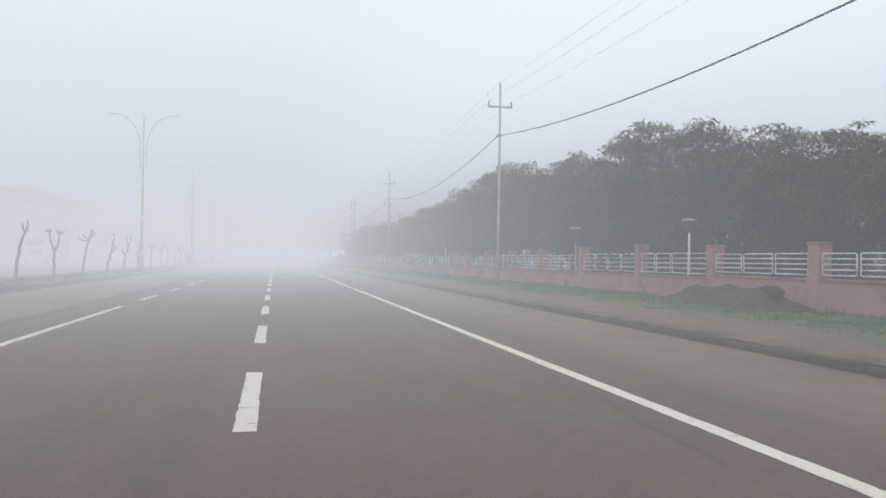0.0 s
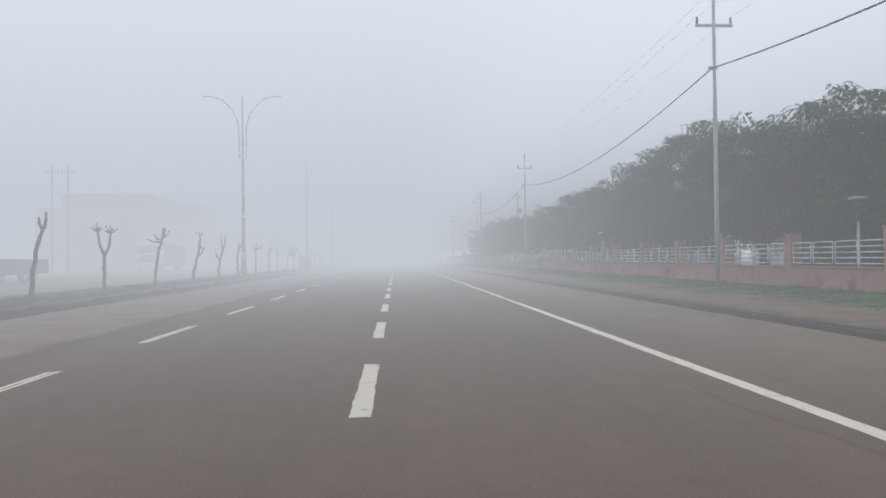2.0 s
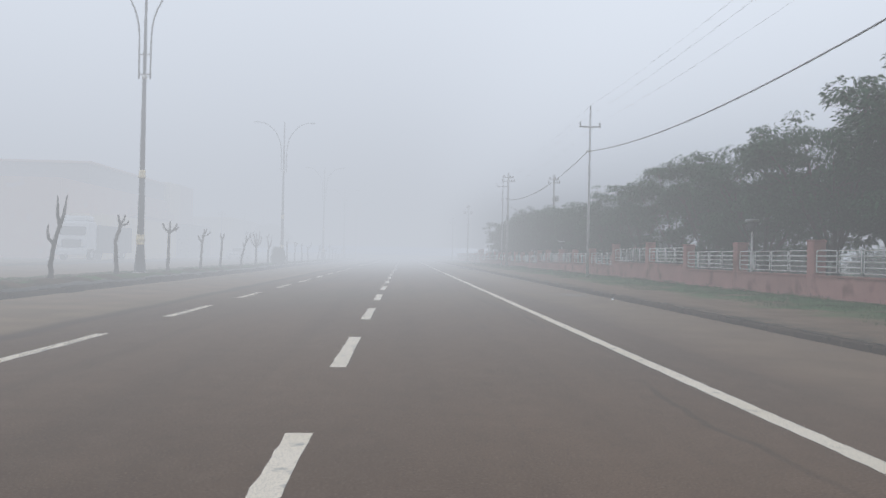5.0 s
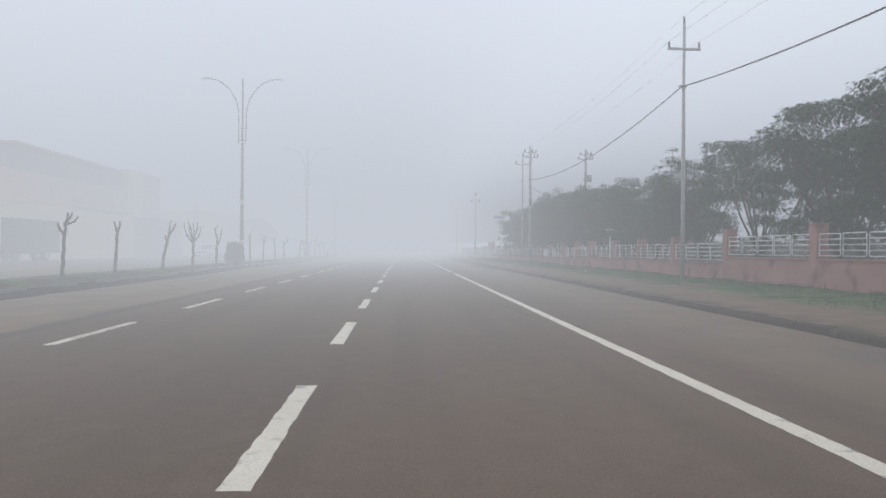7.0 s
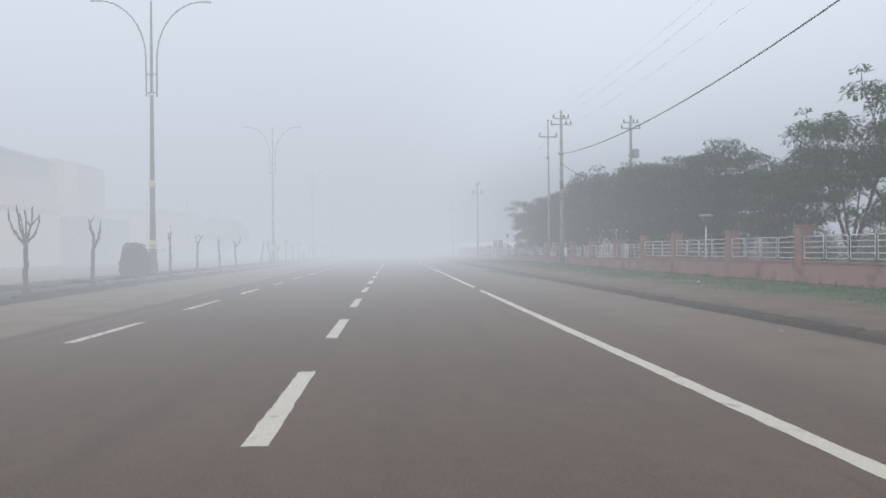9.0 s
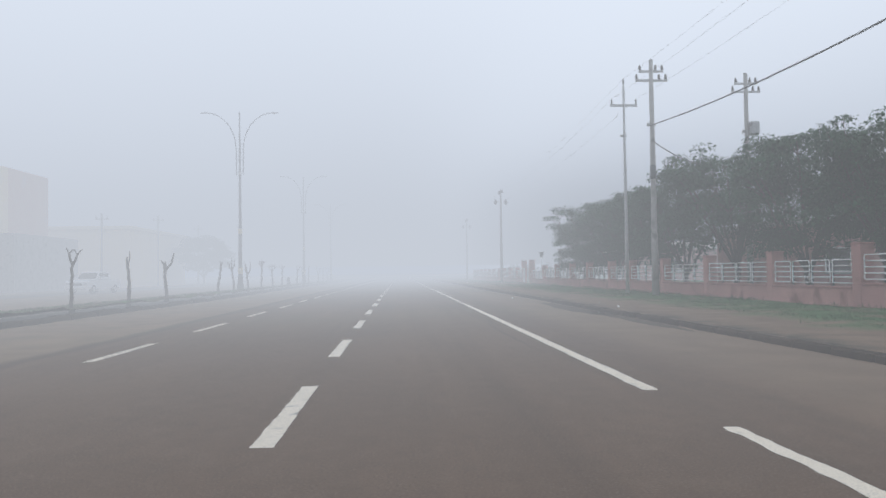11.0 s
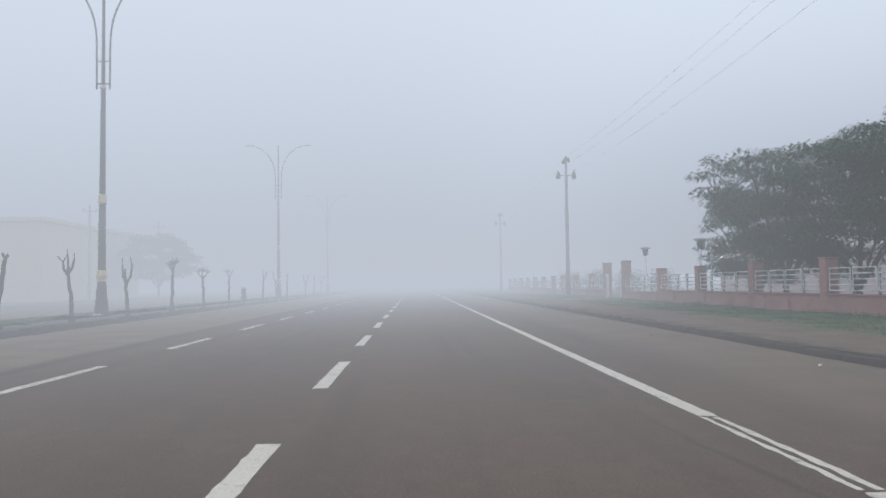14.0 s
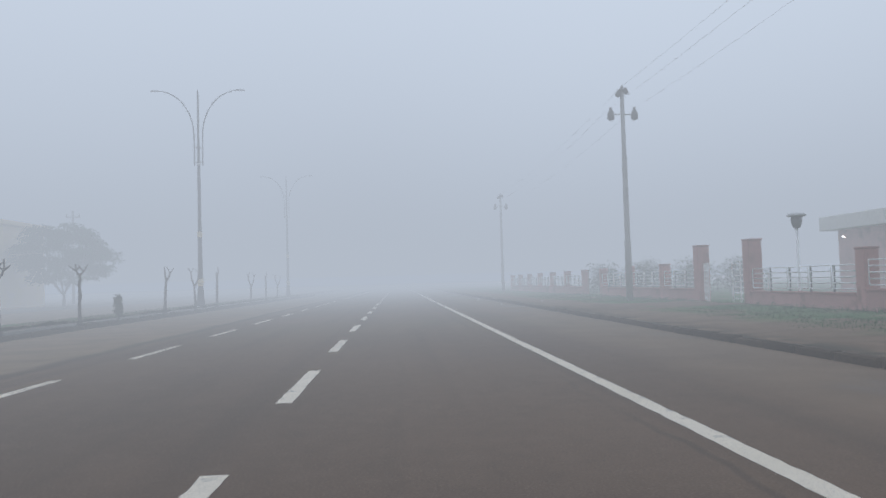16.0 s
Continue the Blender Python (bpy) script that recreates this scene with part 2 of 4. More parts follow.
M = {
    "asphalt": asphalt_material(),
    "paint": paint_material(),
    "soil": material("bare_soil", ((0.2, 0.165, 0.125), (0.27, 0.225, 0.175)), 0.7, 0.95, 0.05, 0, 0.6, 25, ((0.12, 0.1, 0.075), 2.2, 0.16)),
    "kerb": material("dirty_kerb_concrete", ((0.046, 0.029, 0.018), (0.07, 0.046, 0.029)), 1.5, 0.9, 0.08, 0, 0.6, 22, ((0.12, 0.09, 0.065), 2.5, 0.08), 0.2),
    "pink": material("pink_wall_paint", ((0.5, 0.26, 0.235), (0.42, 0.215, 0.19)), 0.8, 0.85, 0.08, 0, 0.3, 45, ((0.27, 0.135, 0.105), 1.3, 0.16), 0.08),
    "pink_dark": material("dusty_pink_wall_paint", ((0.4, 0.19, 0.17), (0.34, 0.16, 0.14)), 1.2, 0.85, 0.08, 0, 0.3, 45, ((0.27, 0.13, 0.11), 1.7, 0.15), 0.06),
    "white_metal": material("white_painted_metal", ((0.86, 0.86, 0.85), (0.9, 0.9, 0.89)), 2.5, 0.5, 0.12, 0, 0.1, 60, ((0.4, 0.33, 0.27), 9.0, 0.1)),
    "pole_dark": material("dark_painted_steel", ((0.02, 0.023, 0.03), (0.034, 0.036, 0.045)), 2.0, 0.45, 0.1, 0, 0.1, 60, ((0.1, 0.095, 0.09), 6.0, 0.06)),
    "gold": material("gold_painted_ring", ((0.74, 0.56, 0.28), (0.82, 0.68, 0.42)), 6.0, 0.4, 0.1, 0.2, 0.1, 60, ((0.75, 0.72, 0.66), 12.0, 0.16)),
    "cream_ring": material("cream_painted_steel", ((0.62, 0.6, 0.55), (0.72, 0.7, 0.65)), 6.0, 0.5, 0.1, 0, 0.1, 60),
    "galv": material("galvanised_steel", ((0.4, 0.4, 0.4), (0.5, 0.5, 0.5)), 2.0, 0.6, 0.12, 0.1, 0.1, 50, ((0.23, 0.2, 0.18), 5.0, 0.1)),
    "concrete": material("weathered_concrete", ((0.3, 0.295, 0.28), (0.38, 0.37, 0.35)), 1.2, 0.9, 0.06, 0, 0.4, 40, ((0.17, 0.165, 0.155), 2.4, 0.14)),
    "porcelain": material("brown_porcelain", ((0.05, 0.04, 0.035), (0.085, 0.07, 0.06)), 5.0, 0.3, 0.1, 0, 0),
    "wire": material("black_cable_sheath", ((0.02, 0.02, 0.02), (0.035, 0.035, 0.035)), 5.0, 0.6, 0.1, 0, 0),
    "alu_wire": material("dull_aluminium_wire", ((0.25, 0.25, 0.255), (0.32, 0.32, 0.32)), 5.0, 0.6, 0.1, 0.3, 0),
    "bark": material("grey_brown_bark", ((0.05, 0.04, 0.034), (0.09, 0.075, 0.064)), 6.0, 0.95, 0.05, 0, 0.9, 35, None, 0.0, 0.0, (1, 1, 0.25)),
    "leaf": material("green_leaves", ((0.012, 0.06, 0.022), (0.03, 0.096, 0.036)), 0.7, 0.6, 0.1, 0, 0, 5, None, 0.0, 0.18),
    "leaf_dark": material("dark_shrub_leaves", ((0.03, 0.052, 0.024), (0.05, 0.075, 0.033)), 2.0, 0.6, 0.1, 0, 0, 5, None, 0.0, 0.3),
    "grass": material("short_grass", ((0.05, 0.115, 0.036), (0.07, 0.12, 0.04)), 0.8, 0.9, 0.05, 0, 0, 5, None, 0.0, 0.15),
    "cream": material("cream_render", ((0.86, 0.65, 0.38), (0.88, 0.7, 0.44)), 0.4, 0.9, 0.05, 0, 0.2, 30, ((0.6, 0.53, 0.42), 0.7, 0.12)),
    "beige": material("beige_stone_facing", ((0.6, 0.37, 0.29), (0.66, 0.42, 0.33)), 0.4, 0.85, 0.05, 0, 0.2, 30, ((0.52, 0.4, 0.36), 0.6, 0.12)),
    "glass": material("dark_window_glass", ((0.03, 0.035, 0.04), (0.05, 0.055, 0.06)), 0.5, 0.08, 0.03, 0, 0),
    "roof": material("red_brown_roof", ((0.2, 0.1, 0.08), (0.28, 0.15, 0.12)), 1.0, 0.9, 0.05, 0, 0.3, 30),
    "car_white": material("white_car_paint", ((0.72, 0.72, 0.72), (0.8, 0.8, 0.8)), 0.5, 0.25, 0.05, 0, 0),
    "grey_panel": material("grey_tarpaulin", ((0.06, 0.063, 0.066), (0.1, 0.1, 0.105)), 0.9, 0.75, 0.1, 0, 0.2, 12),
    "rubber": material("tyre_rubber", ((0.015, 0.015, 0.015), (0.03, 0.03, 0.03)), 3.0, 0.85, 0.08, 0, 0.2, 40),
    "cabinet": material("dark_green_cabinet_paint", ((0.05, 0.058, 0.055), (0.075, 0.085, 0.08)), 2.0, 0.55, 0.1, 0, 0.1, 40),
    "mud": material("dark_damp_soil", ((0.05, 0.038, 0.028), (0.085, 0.065, 0.048)), 2.2, 0.95, 0.05, 0, 0.9, 14),
}


def verge_material(name, inner, width, bare, rim, rim_way, shade):
    """Soil that turns to grass with a ragged edge, across x from inner over width; dark clods towards the rim."""
    m = bpy.data.materials.new(name)
    m.use_nodes = True
    n, l = m.node_tree.nodes, m.node_tree.links
    bsdf = n["Principled BSDF"]
    geo = n.new("ShaderNodeNewGeometry")
    sep = n.new("ShaderNodeSeparateXYZ")
    l.new(geo.outputs["Position"], sep.inputs[0])

    def tex(s, detail=4.0):
        t = n.new("ShaderNodeTexNoise")
        t.inputs["Scale"].default_value, t.inputs["Detail"].default_value = s, detail
        l.new(geo.outputs["Position"], t.inputs["Vector"])
        return t.outputs[0]

    def span(src, a, b, c=0.0, d=1.0):
        r = n.new("ShaderNodeMapRange")
        for k, v in (("From Min", a), ("From Max", b), ("To Min", c), ("To Max", d)):
            r.inputs[k].default_value = v
        l.new(src, r.inputs["Value"])
        return r.outputs[0]

    def mix(a, b, f):
        x = n.new("ShaderNodeMix")
        x.data_type = "RGBA"
        for sock, v in ((6, a), (7, b), (0, f)):
            if isinstance(v, bpy.types.NodeSocket):
                l.new(v, x.inputs[sock])
            else:
                x.inputs[sock].default_value = (*v, 1)
        return x.outputs[2]

    add = n.new("ShaderNodeMath")
    l.new(sep.outputs["X"], add.inputs[0])
    l.new(span(tex(0.35), 0.2, 0.8, -1.5, 1.5), add.inputs[1])
    soil = mix(tuple(shade * c for c in (0.2, 0.136, 0.09)), tuple(shade * c for c in (0.15, 0.102, 0.068)), span(tex(1.3), 0.35, 0.65))
    soil = mix(soil, (0.11, 0.092, 0.07), span(tex(14), 0.55, 0.8))
    clod = n.new("ShaderNodeMath")
    clod.operation = "MULTIPLY"
    l.new(span(sep.outputs["X"], rim + rim_way * 0.9, rim - rim_way * 0.3), clod.inputs[0])
    l.new(span(tex(1.7), 0.35, 0.6), clod.inputs[1])
    soil = mix(soil, (0.062, 0.05, 0.036), clod.outputs[0])
    green = mix((0.055, 0.14, 0.045), (0.08, 0.135, 0.05), span(tex(0.9), 0.35, 0.7))
    green = mix(green, (0.05, 0.08, 0.03), span(tex(16), 0.5, 0.85))
    f = n.new("ShaderNodeMath")
    f.operation = "MULTIPLY"
    l.new(span(add.outputs[0], inner, inner + width), f.inputs[0])
    l.new(span(tex(0.7), bare, bare + 0.18), f.inputs[1])
    l.new(mix(soil, green, f.outputs[0]), bsdf.inputs["Base Color"])
    bsdf.inputs["Roughness"].default_value = 0.95
    bsdf.inputs["Specular IOR Level"].default_value = 0.1
    b = n.new("ShaderNodeBump")
    b.inputs["Strength"].default_value, b.inputs["Distance"].default_value = 0.8, 0.03
    l.new(tex(18, 6.0), b.inputs["Height"])
    l.new(b.outputs[0], bsdf.inputs["Normal"])
    return m


M["verge"] = verge_material("dirt_and_grass_verge", 9.2, 1.8, 0.3, 7.5, 0.55, 1.0)
M["path"] = verge_material("trodden_soil", 9.2, 1.8, 1.2, 7.5, 0.55, 0.85)
M["median"] = verge_material("dirt_and_grass_median", -14.0, 0.6, 0.46, -9.1, -1.7, 0.62)
M["leaf"].node_tree.nodes["Principled BSDF"].inputs["Specular IOR Level"].default_value = 0.1
M["slate"] = material("blue_grey_glazing", ((0.2, 0.17, 0.17), (0.26, 0.22, 0.22)), 0.5, 0.5, 0.1, 0, 0)
M["wet"] = material("damp_asphalt", ((0.058, 0.041, 0.028), (0.088, 0.063, 0.043)), 2.2, 0.9, 0.06, 0, 0.15, 60)
# pale tone that puts a wet sheen into the colour
M["sand"] = material("painted_wet_sheen", ((0.17, 0.135, 0.11), (0.13, 0.1, 0.08)), 3.5, 0.95, 0.04, 0, 0.2, 60)


# ---- small builders ----
def part(name, bm, mat, parent=None, label=""):
    me = bpy.data.meshes.new(name)
    bm.to_mesh(me)
    bm.free()
    me.materials.append(M[mat])
    ob = new(name, me)
    if parent is not None:
        ob.parent = parent
    if label:
        ob["label"] = label
    return ob


def share(name, me, parent, m):
    ob = new(name, me)
    ob.parent = parent
    ob.matrix_basis = m
    return ob


def thing(name, label, category, m=None, group="", kind=""):
    ob = new(name)
    ob.empty_display_size = 0.3
    if m is not None:
        ob.matrix_basis = m
    return tagged(ob, label, category, group, kind)


def box(x0, x1, y0, y1, z0, z1, bevel=0.0, bm=None):
    b = bmesh.new()
    bmesh.ops.create_cube(b, size=1.0)
    bmesh.ops.scale(b, vec=(x1 - x0, y1 - y0, z1 - z0), verts=b.verts)
    bmesh.ops.translate(b, vec=((x0 + x1) / 2, (y0 + y1) / 2, (z0 + z1) / 2), verts=b.verts)
    if bevel:
        bmesh.ops.bevel(b, geom=b.edges[:], offset=bevel, segments=1, affect="EDGES")
    return b if bm is None else join(bm, b)


def join(a, b):
    me = bpy.data.meshes.new("tmp")
    b.to_mesh(me)
    b.free()
    a.from_mesh(me)
    bpy.data.meshes.remove(me)
    return a


def tube(points, radii, seg=8, cap=True, bm=None):
    """A round tube through points, with a radius for each."""
    bm = bm or bmesh.new()
    pts = [Vector(p) for p in points]
    if not isinstance(radii, (list, tuple)):
        radii = [radii] * len(pts)
    rings = []
    side = None
    for i, p in enumerate(pts):
        d = (pts[min(i + 1, len(pts) - 1)] - pts[max(i - 1, 0)]).normalized()
        if side is None:
            side = d.orthogonal().normalized()
        side = (side - d * side.dot(d)).normalized()
        up = d.cross(side)
        rings.append([bm.verts.new(p + radii[i] * (math.cos(a) * side + math.sin(a) * up)) for a in [2 * math.pi * k / seg for k in range(seg)]])
    for r0, r1 in zip(rings, rings[1:]):
        for k in range(seg):
            f = bm.faces.new((r0[k], r0[(k + 1) % seg], r1[(k + 1) % seg], r1[k]))
            f.smooth = seg > 5
    if cap:
        bm.faces.new(rings[0][::-1])
        bm.faces.new(rings[-1])
    return bm


def lathe(profile, seg=16, bm=None):
    """Turned round the z axis; profile: (radius, height) from bottom to top."""
    return tube([(0, 0, z) for r, z in profile], [r for r, z in profile], seg, True, bm) if all(b[1] > a[1] for a, b in zip(profile, profile[1:])) else None


def grid(xs, ys, zf):
    bm = bmesh.new()
    rows = [[bm.verts.new((x, y, zf(x, y))) for x in xs] for y in ys]
    for a, b in zip(rows, rows[1:]):
        for i in range(len(xs) - 1):
            bm.faces.new((a[i], a[i + 1], b[i + 1], b[i])).smooth = True
    return bm


def steps(a, b, d):
    k = max(1, round((b - a) / d))
    return [a + (b - a) * i / k for i in range(k + 1)]

# ---- the setting ----
def wave(x, y, s, seed=0.0):
    return noise.noise(Vector((x * s, y * s, seed)))


FAR = 1500
ground = part("ground", grid([-FAR, -300, -60, 60, 300, FAR], [-FAR, -200, 0, 200, 500, FAR], lambda x, y: -0.08), "soil")
tagged(ground, "flat dusty brown ground reaching into the fog", "ground", kind="structure")
road = part("road", box(-9.4, 7.2, -120, 480, -0.3, 0.0), "asphalt")
tagged(road, "worn grey-brown asphalt carriageway with dusty shoulders", "road", kind="structure")
far_road = part("road", box(-24.5, -12.6, -120, 480, -0.3, -0.01), "asphalt")
tagged(far_road, "opposite asphalt carriageway beyond the planted median", "road", kind="structure")


def verge_height(x, y):
    lift = 0.12 + 0.05 * min(max(x - 7.4, 0), 6) / 6
    return lift + (0.035 * wave(x, y, 0.9) + 0.02 * wave(x, y, 3.1, 4)) * (1 if x > 7.4 else 0.2)


verge = part("pavement", grid([7.25, 7.3, 7.6, 8, 8.5, 9, 9.5, 10, 10.5, 11, 11.5, 12, 12.5, 13.1, 14, 16, 20, 30, 60], steps(-40, 60, 0.8)[:-1] + steps(60, 200, 0.8) + steps(210, 480, 10), verge_height), "verge")
tagged(verge, "bare brown soil verge with patchy short grass along the wall", "verge", kind="structure")


def kerb_x(y):
    """The median's edge wanders a little along the road."""
    return float(np.interp(y, (0, 85, 102, 127, 157, 240), (-8.4, -8.4, -9.0, -8.6, -9.15, -9.15)))


def median_height(x, y):
    t = min(max((x + 12.6) / 4.2, 0), 1)
    bank = math.exp(-((t - 0.86) / 0.13) ** 2) * (0.16 + 0.14 * wave(x, y, 0.45, 3) + 0.08 * wave(x, y, 1.7, 5))
    return 0.16 + 0.05 * math.sin(math.pi * t) + max(bank, 0) + 0.03 * wave(x, y, 0.8, 2) + 0.03 * wave(x, y, 2.6, 7)


median_bm = grid(steps(0, 1, 0.06), steps(-40, 230, 0.45) + steps(240, 480, 10), lambda x, y: 0.0)
for v in median_bm.verts:
    v.co.x = -12.45 + v.co.x * (kerb_x(v.co.y) - 0.12 + 12.45)
    v.co.z = median_height(v.co.x, v.co.y)
median = part("median", median_bm, "median")
tagged(median, "raised earth median with thin grass and rough edges", "median", kind="structure")
far_verge = part("pavement", grid([-200, -60, -34, -30, -27, -24.6], steps(-120, 480, 8), lambda x, y: 0.1 + 0.03 * wave(x, y, 0.3)), "soil")
tagged(far_verge, "sandy strip in front of the houses", "pavement", kind="structure")


def stone_mesh(name, length, depth, height, seed):
    rnd = random.Random(seed)
    bm = box(0, depth, 0.015, length - 0.015, -0.2, height, 0.025)
    for v in bm.verts:
        v.co += Vector([rnd.uniform(-0.014, 0.014) for _ in range(3)])
    me = bpy.data.meshes.new(name)
    bm.to_mesh(me)
    bm.free()
    me.materials.append(M["kerb"])
    return me


def kerb(label, x, y0, y1, depth, height, rough, seed):
    base = thing("kerb", label, "kerb", kind="structure")
    kinds = [stone_mesh("kerb_stone", 1.0, depth, height, seed + k) for k in range(4)]
    rnd = random.Random(seed)
    y = y0
    while y < y1:
        share("kerb_stone", kinds[rnd.randrange(4)], base, pose((x if x > 0 else kerb_x(y) + x) + rnd.uniform(-rough, rough), y, rnd.uniform(-rough, rough * 0.5), 0, rnd.uniform(-40, 40) * rough, rnd.uniform(-25, 25) * rough))
        y += 1.0
    return base


# ---- lane markings ----
def dash(w, seed):
    rnd = random.Random(seed)
    bm = bmesh.new()
    ys = steps(-3, 0, 0.12)
    left = [bm.verts.new((-w / 2 + rnd.uniform(-0.011, 0.011), y, 0)) for y in ys]
    right = [bm.verts.new((w / 2 + rnd.uniform(-0.008, 0.008), y, 0)) for y in ys]
    for i in range(len(ys) - 1):
        bm.faces.new((left[i], right[i], right[i + 1], left[i + 1]))
    return bm


def double_dash(w, seed):
    """Two narrow strokes side by side, with a hair of asphalt between."""
    a, b = dash(w * 0.46, seed), dash(w * 0.42, seed + 1)
    bmesh.ops.translate(a, vec=(-w * 0.27, 0, 0), verts=a.verts)
    bmesh.ops.translate(b, vec=(w * 0.28, 0.03, 0), verts=b.verts)
    return join(a, b)


for lane_x, phase, w, words in ((0.0, 0.0, 0.17, "cream-white dash of the lane line, slightly worn"), (-3.575, -0.09, 0.15, "white dash of the outer lane line on dusty asphalt")):
    first = part("lane_dash", dash(w, 3) if lane_x == 0 else double_dash(w, 3), "paint")
    first.location = (lane_x, -18 + phase, 0.004)
    tagged(first, words, "road marking", "dashes of one lane line")
    for k in range(-2, 45):
        copy_thing(first, pose(lane_x, 6 * k + phase, 0.004))
# one longer stroke where the outer line runs on
copy_thing(first, pose(-3.575, 20.91, 0.004))


def edge_line(y0, y1, w, seed, wear):
    rnd = random.Random(seed)
    bm = bmesh.new()
    ys = steps(y0, y1, 0.15)
    a = [bm.verts.new((3.565 - w / 2 + rnd.uniform(-1, 1) * wear, y, 0.004)) for y in ys]
    b = [bm.verts.new((3.565 + w / 2 + rnd.uniform(-1, 1) * wear, y, 0.004)) for y in ys]
    for i in range(len(ys) - 1):
        bm.faces.new((a[i], b[i], b[i + 1], a[i + 1]))
    return bm


def road_patch(name, label, category, mat, x, y, rx, ry, seed, z=0.003):
    """A flat ragged patch on the road."""
    bm = bmesh.new()
    ring = []
    for k in range(64):
        a = 2 * math.pi * k / 64
        r = 1 + 0.45 * wave(math.cos(a) * 1.5, math.sin(a) * 1.5, 1.0, seed) + 0.25 * wave(math.cos(a) * 4, math.sin(a) * 4, 1.0, seed + 9)
        ring.append(bm.verts.new((min(x + rx * r * math.cos(a), 7.06), y + ry * r * math.sin(a), z)))
    bm.faces.new(ring)
    return tagged(part(name, bm, mat), label, category)


road_patch("puddle", "thin dark film of water lying along the kerb", "puddle", "wet", 6.75, 113.0, 0.42, 4.6, 1.0)
road_patch("puddle", "thin dark film of water lying along the kerb", "puddle", "wet", 6.85, 106.5, 0.28, 3.6, 5.0)
# wet shine on the asphalt, painted as a pale matte patch
road_patch("dust_patch", "pale smear painted for a wet sheen beside the edge line", "sand", "sand", 3.25, 112.5, 0.11, 0.9, 2.0)
solid = thing("edge_line", "solid cream-white edge line, chipped and broken in places", "road marking", kind="structure")
for y0, y1, w, wear in ((-40, 35.9, 0.17, 0.006), (35.95, 38.0, 0.13, 0.018), (38.0, 90.4, 0.17, 0.008), (90.4, 93.3, 0.14, 0.018), (95.2, 118.4, 0.17, 0.008), (120.8, 420, 0.17, 0.008)):
    part("line_piece", edge_line(y0, y1, w, int(y0) + 50, wear), "paint", solid)
for dx, w in ((-0.058, 0.05), (0.05, 0.06)):
    stroke = edge_line(118.45, 120.75, w, 9, 0.012)
    bmesh.ops.translate(stroke, vec=(dx, 0, 0), verts=stroke.verts)
    part("line_piece", stroke, "paint", solid, "worn double stroke of paint")


# ---- street lamps on the median ----
def street_lamp():
    t = thing("street_lamp", "tall dark double-arm street lamp with gold rings", "street lamp", group="lamps on the median")
    part("foot_plate", lathe([(0.3, -0.05), (0.3, 0.03), (0.27, 0.05)], 20), "cream_ring", t, "cream foot ring")
    part("flared_base", lathe([(0.265, 0.05), (0.25, 0.1), (0.2, 0.6), (0.165, 1.05), (0.15, 1.2)], 20), "pole_dark", t)
    ring = part("ring", lathe([(0.17, 1.2), (0.185, 1.23), (0.15, 1.27), (0.15, 1.3), (0.185, 1.36), (0.19, 1.46), (0.16, 1.55), (0.15, 1.57), (0.18, 1.6), (0.165, 1.64)], 20), "gold", t, "gold and cream ring")
    part("lower_shaft", lathe([(0.14, 1.64), (0.118, 4.05)], 16), "pole_dark", t)
    part("ring", lathe([(0.13, 4.05), (0.15, 4.08), (0.14, 4.15), (0.14, 4.3), (0.15, 4.37), (0.12, 4.4)], 20), "gold", t, "gold and cream ring")
    part("middle_shaft", lathe([(0.108, 4.4), (0.082, 8.3)], 14), "pole_dark", t)
    part("ring", lathe([(0.09, 8.3), (0.11, 8.33), (0.11, 8.42), (0.09, 8.45)], 16), "cream_ring", t)
    part("spire", lathe([(0.07, 8.45), (0.06, 10.5), (0.045, 12.65), (0.015, 12.8)], 12), "pole_dark", t)
    for s in (-1, 1):
        pts = [(s * 0.24, 0, 8.3), (s * 0.24, 0, 9.0), (s * 0.25, 0, 10.1)]
        for k in range(1, 11):
            a = math.pi / 2 * k / 10
            pts.append((s * (0.25 + 2.1 * (1 - math.cos(a))), 0, 10.1 + 2.65 * math.sin(a)))
        arm = part("arm", tube(pts, [0.035] * 6 + [0.032] * 7, 8), "pole_dark", t)
        part("lamp_head", tube([(s * 2.2, 0, 12.74), (s * 2.32, 0, 12.76), (s * 2.7, 0, 12.75), (s * 2.76, 0, 12.73)], [0.03, 0.055, 0.05, 0.02], 10), "galv", arm, "slim grey lamp head")
    for z in (8.5, 9.35):
        part("bracket", tube([(-0.25, 0, z), (0.25, 0, z)], 0.025, 8), "pole_dark", t)
    return t


lamp = street_lamp()
lamp.location = (-10.36, 34.5, 0.2)
for x, y in ((-10.4, -1.5), (-10.53, 70.0), (-10.27, 106.4), (-10.33, 142.56), (-10.26, 178.24), (-10.3, 214.3)):
    copy_thing(lamp, pose(x, y, 0.2))


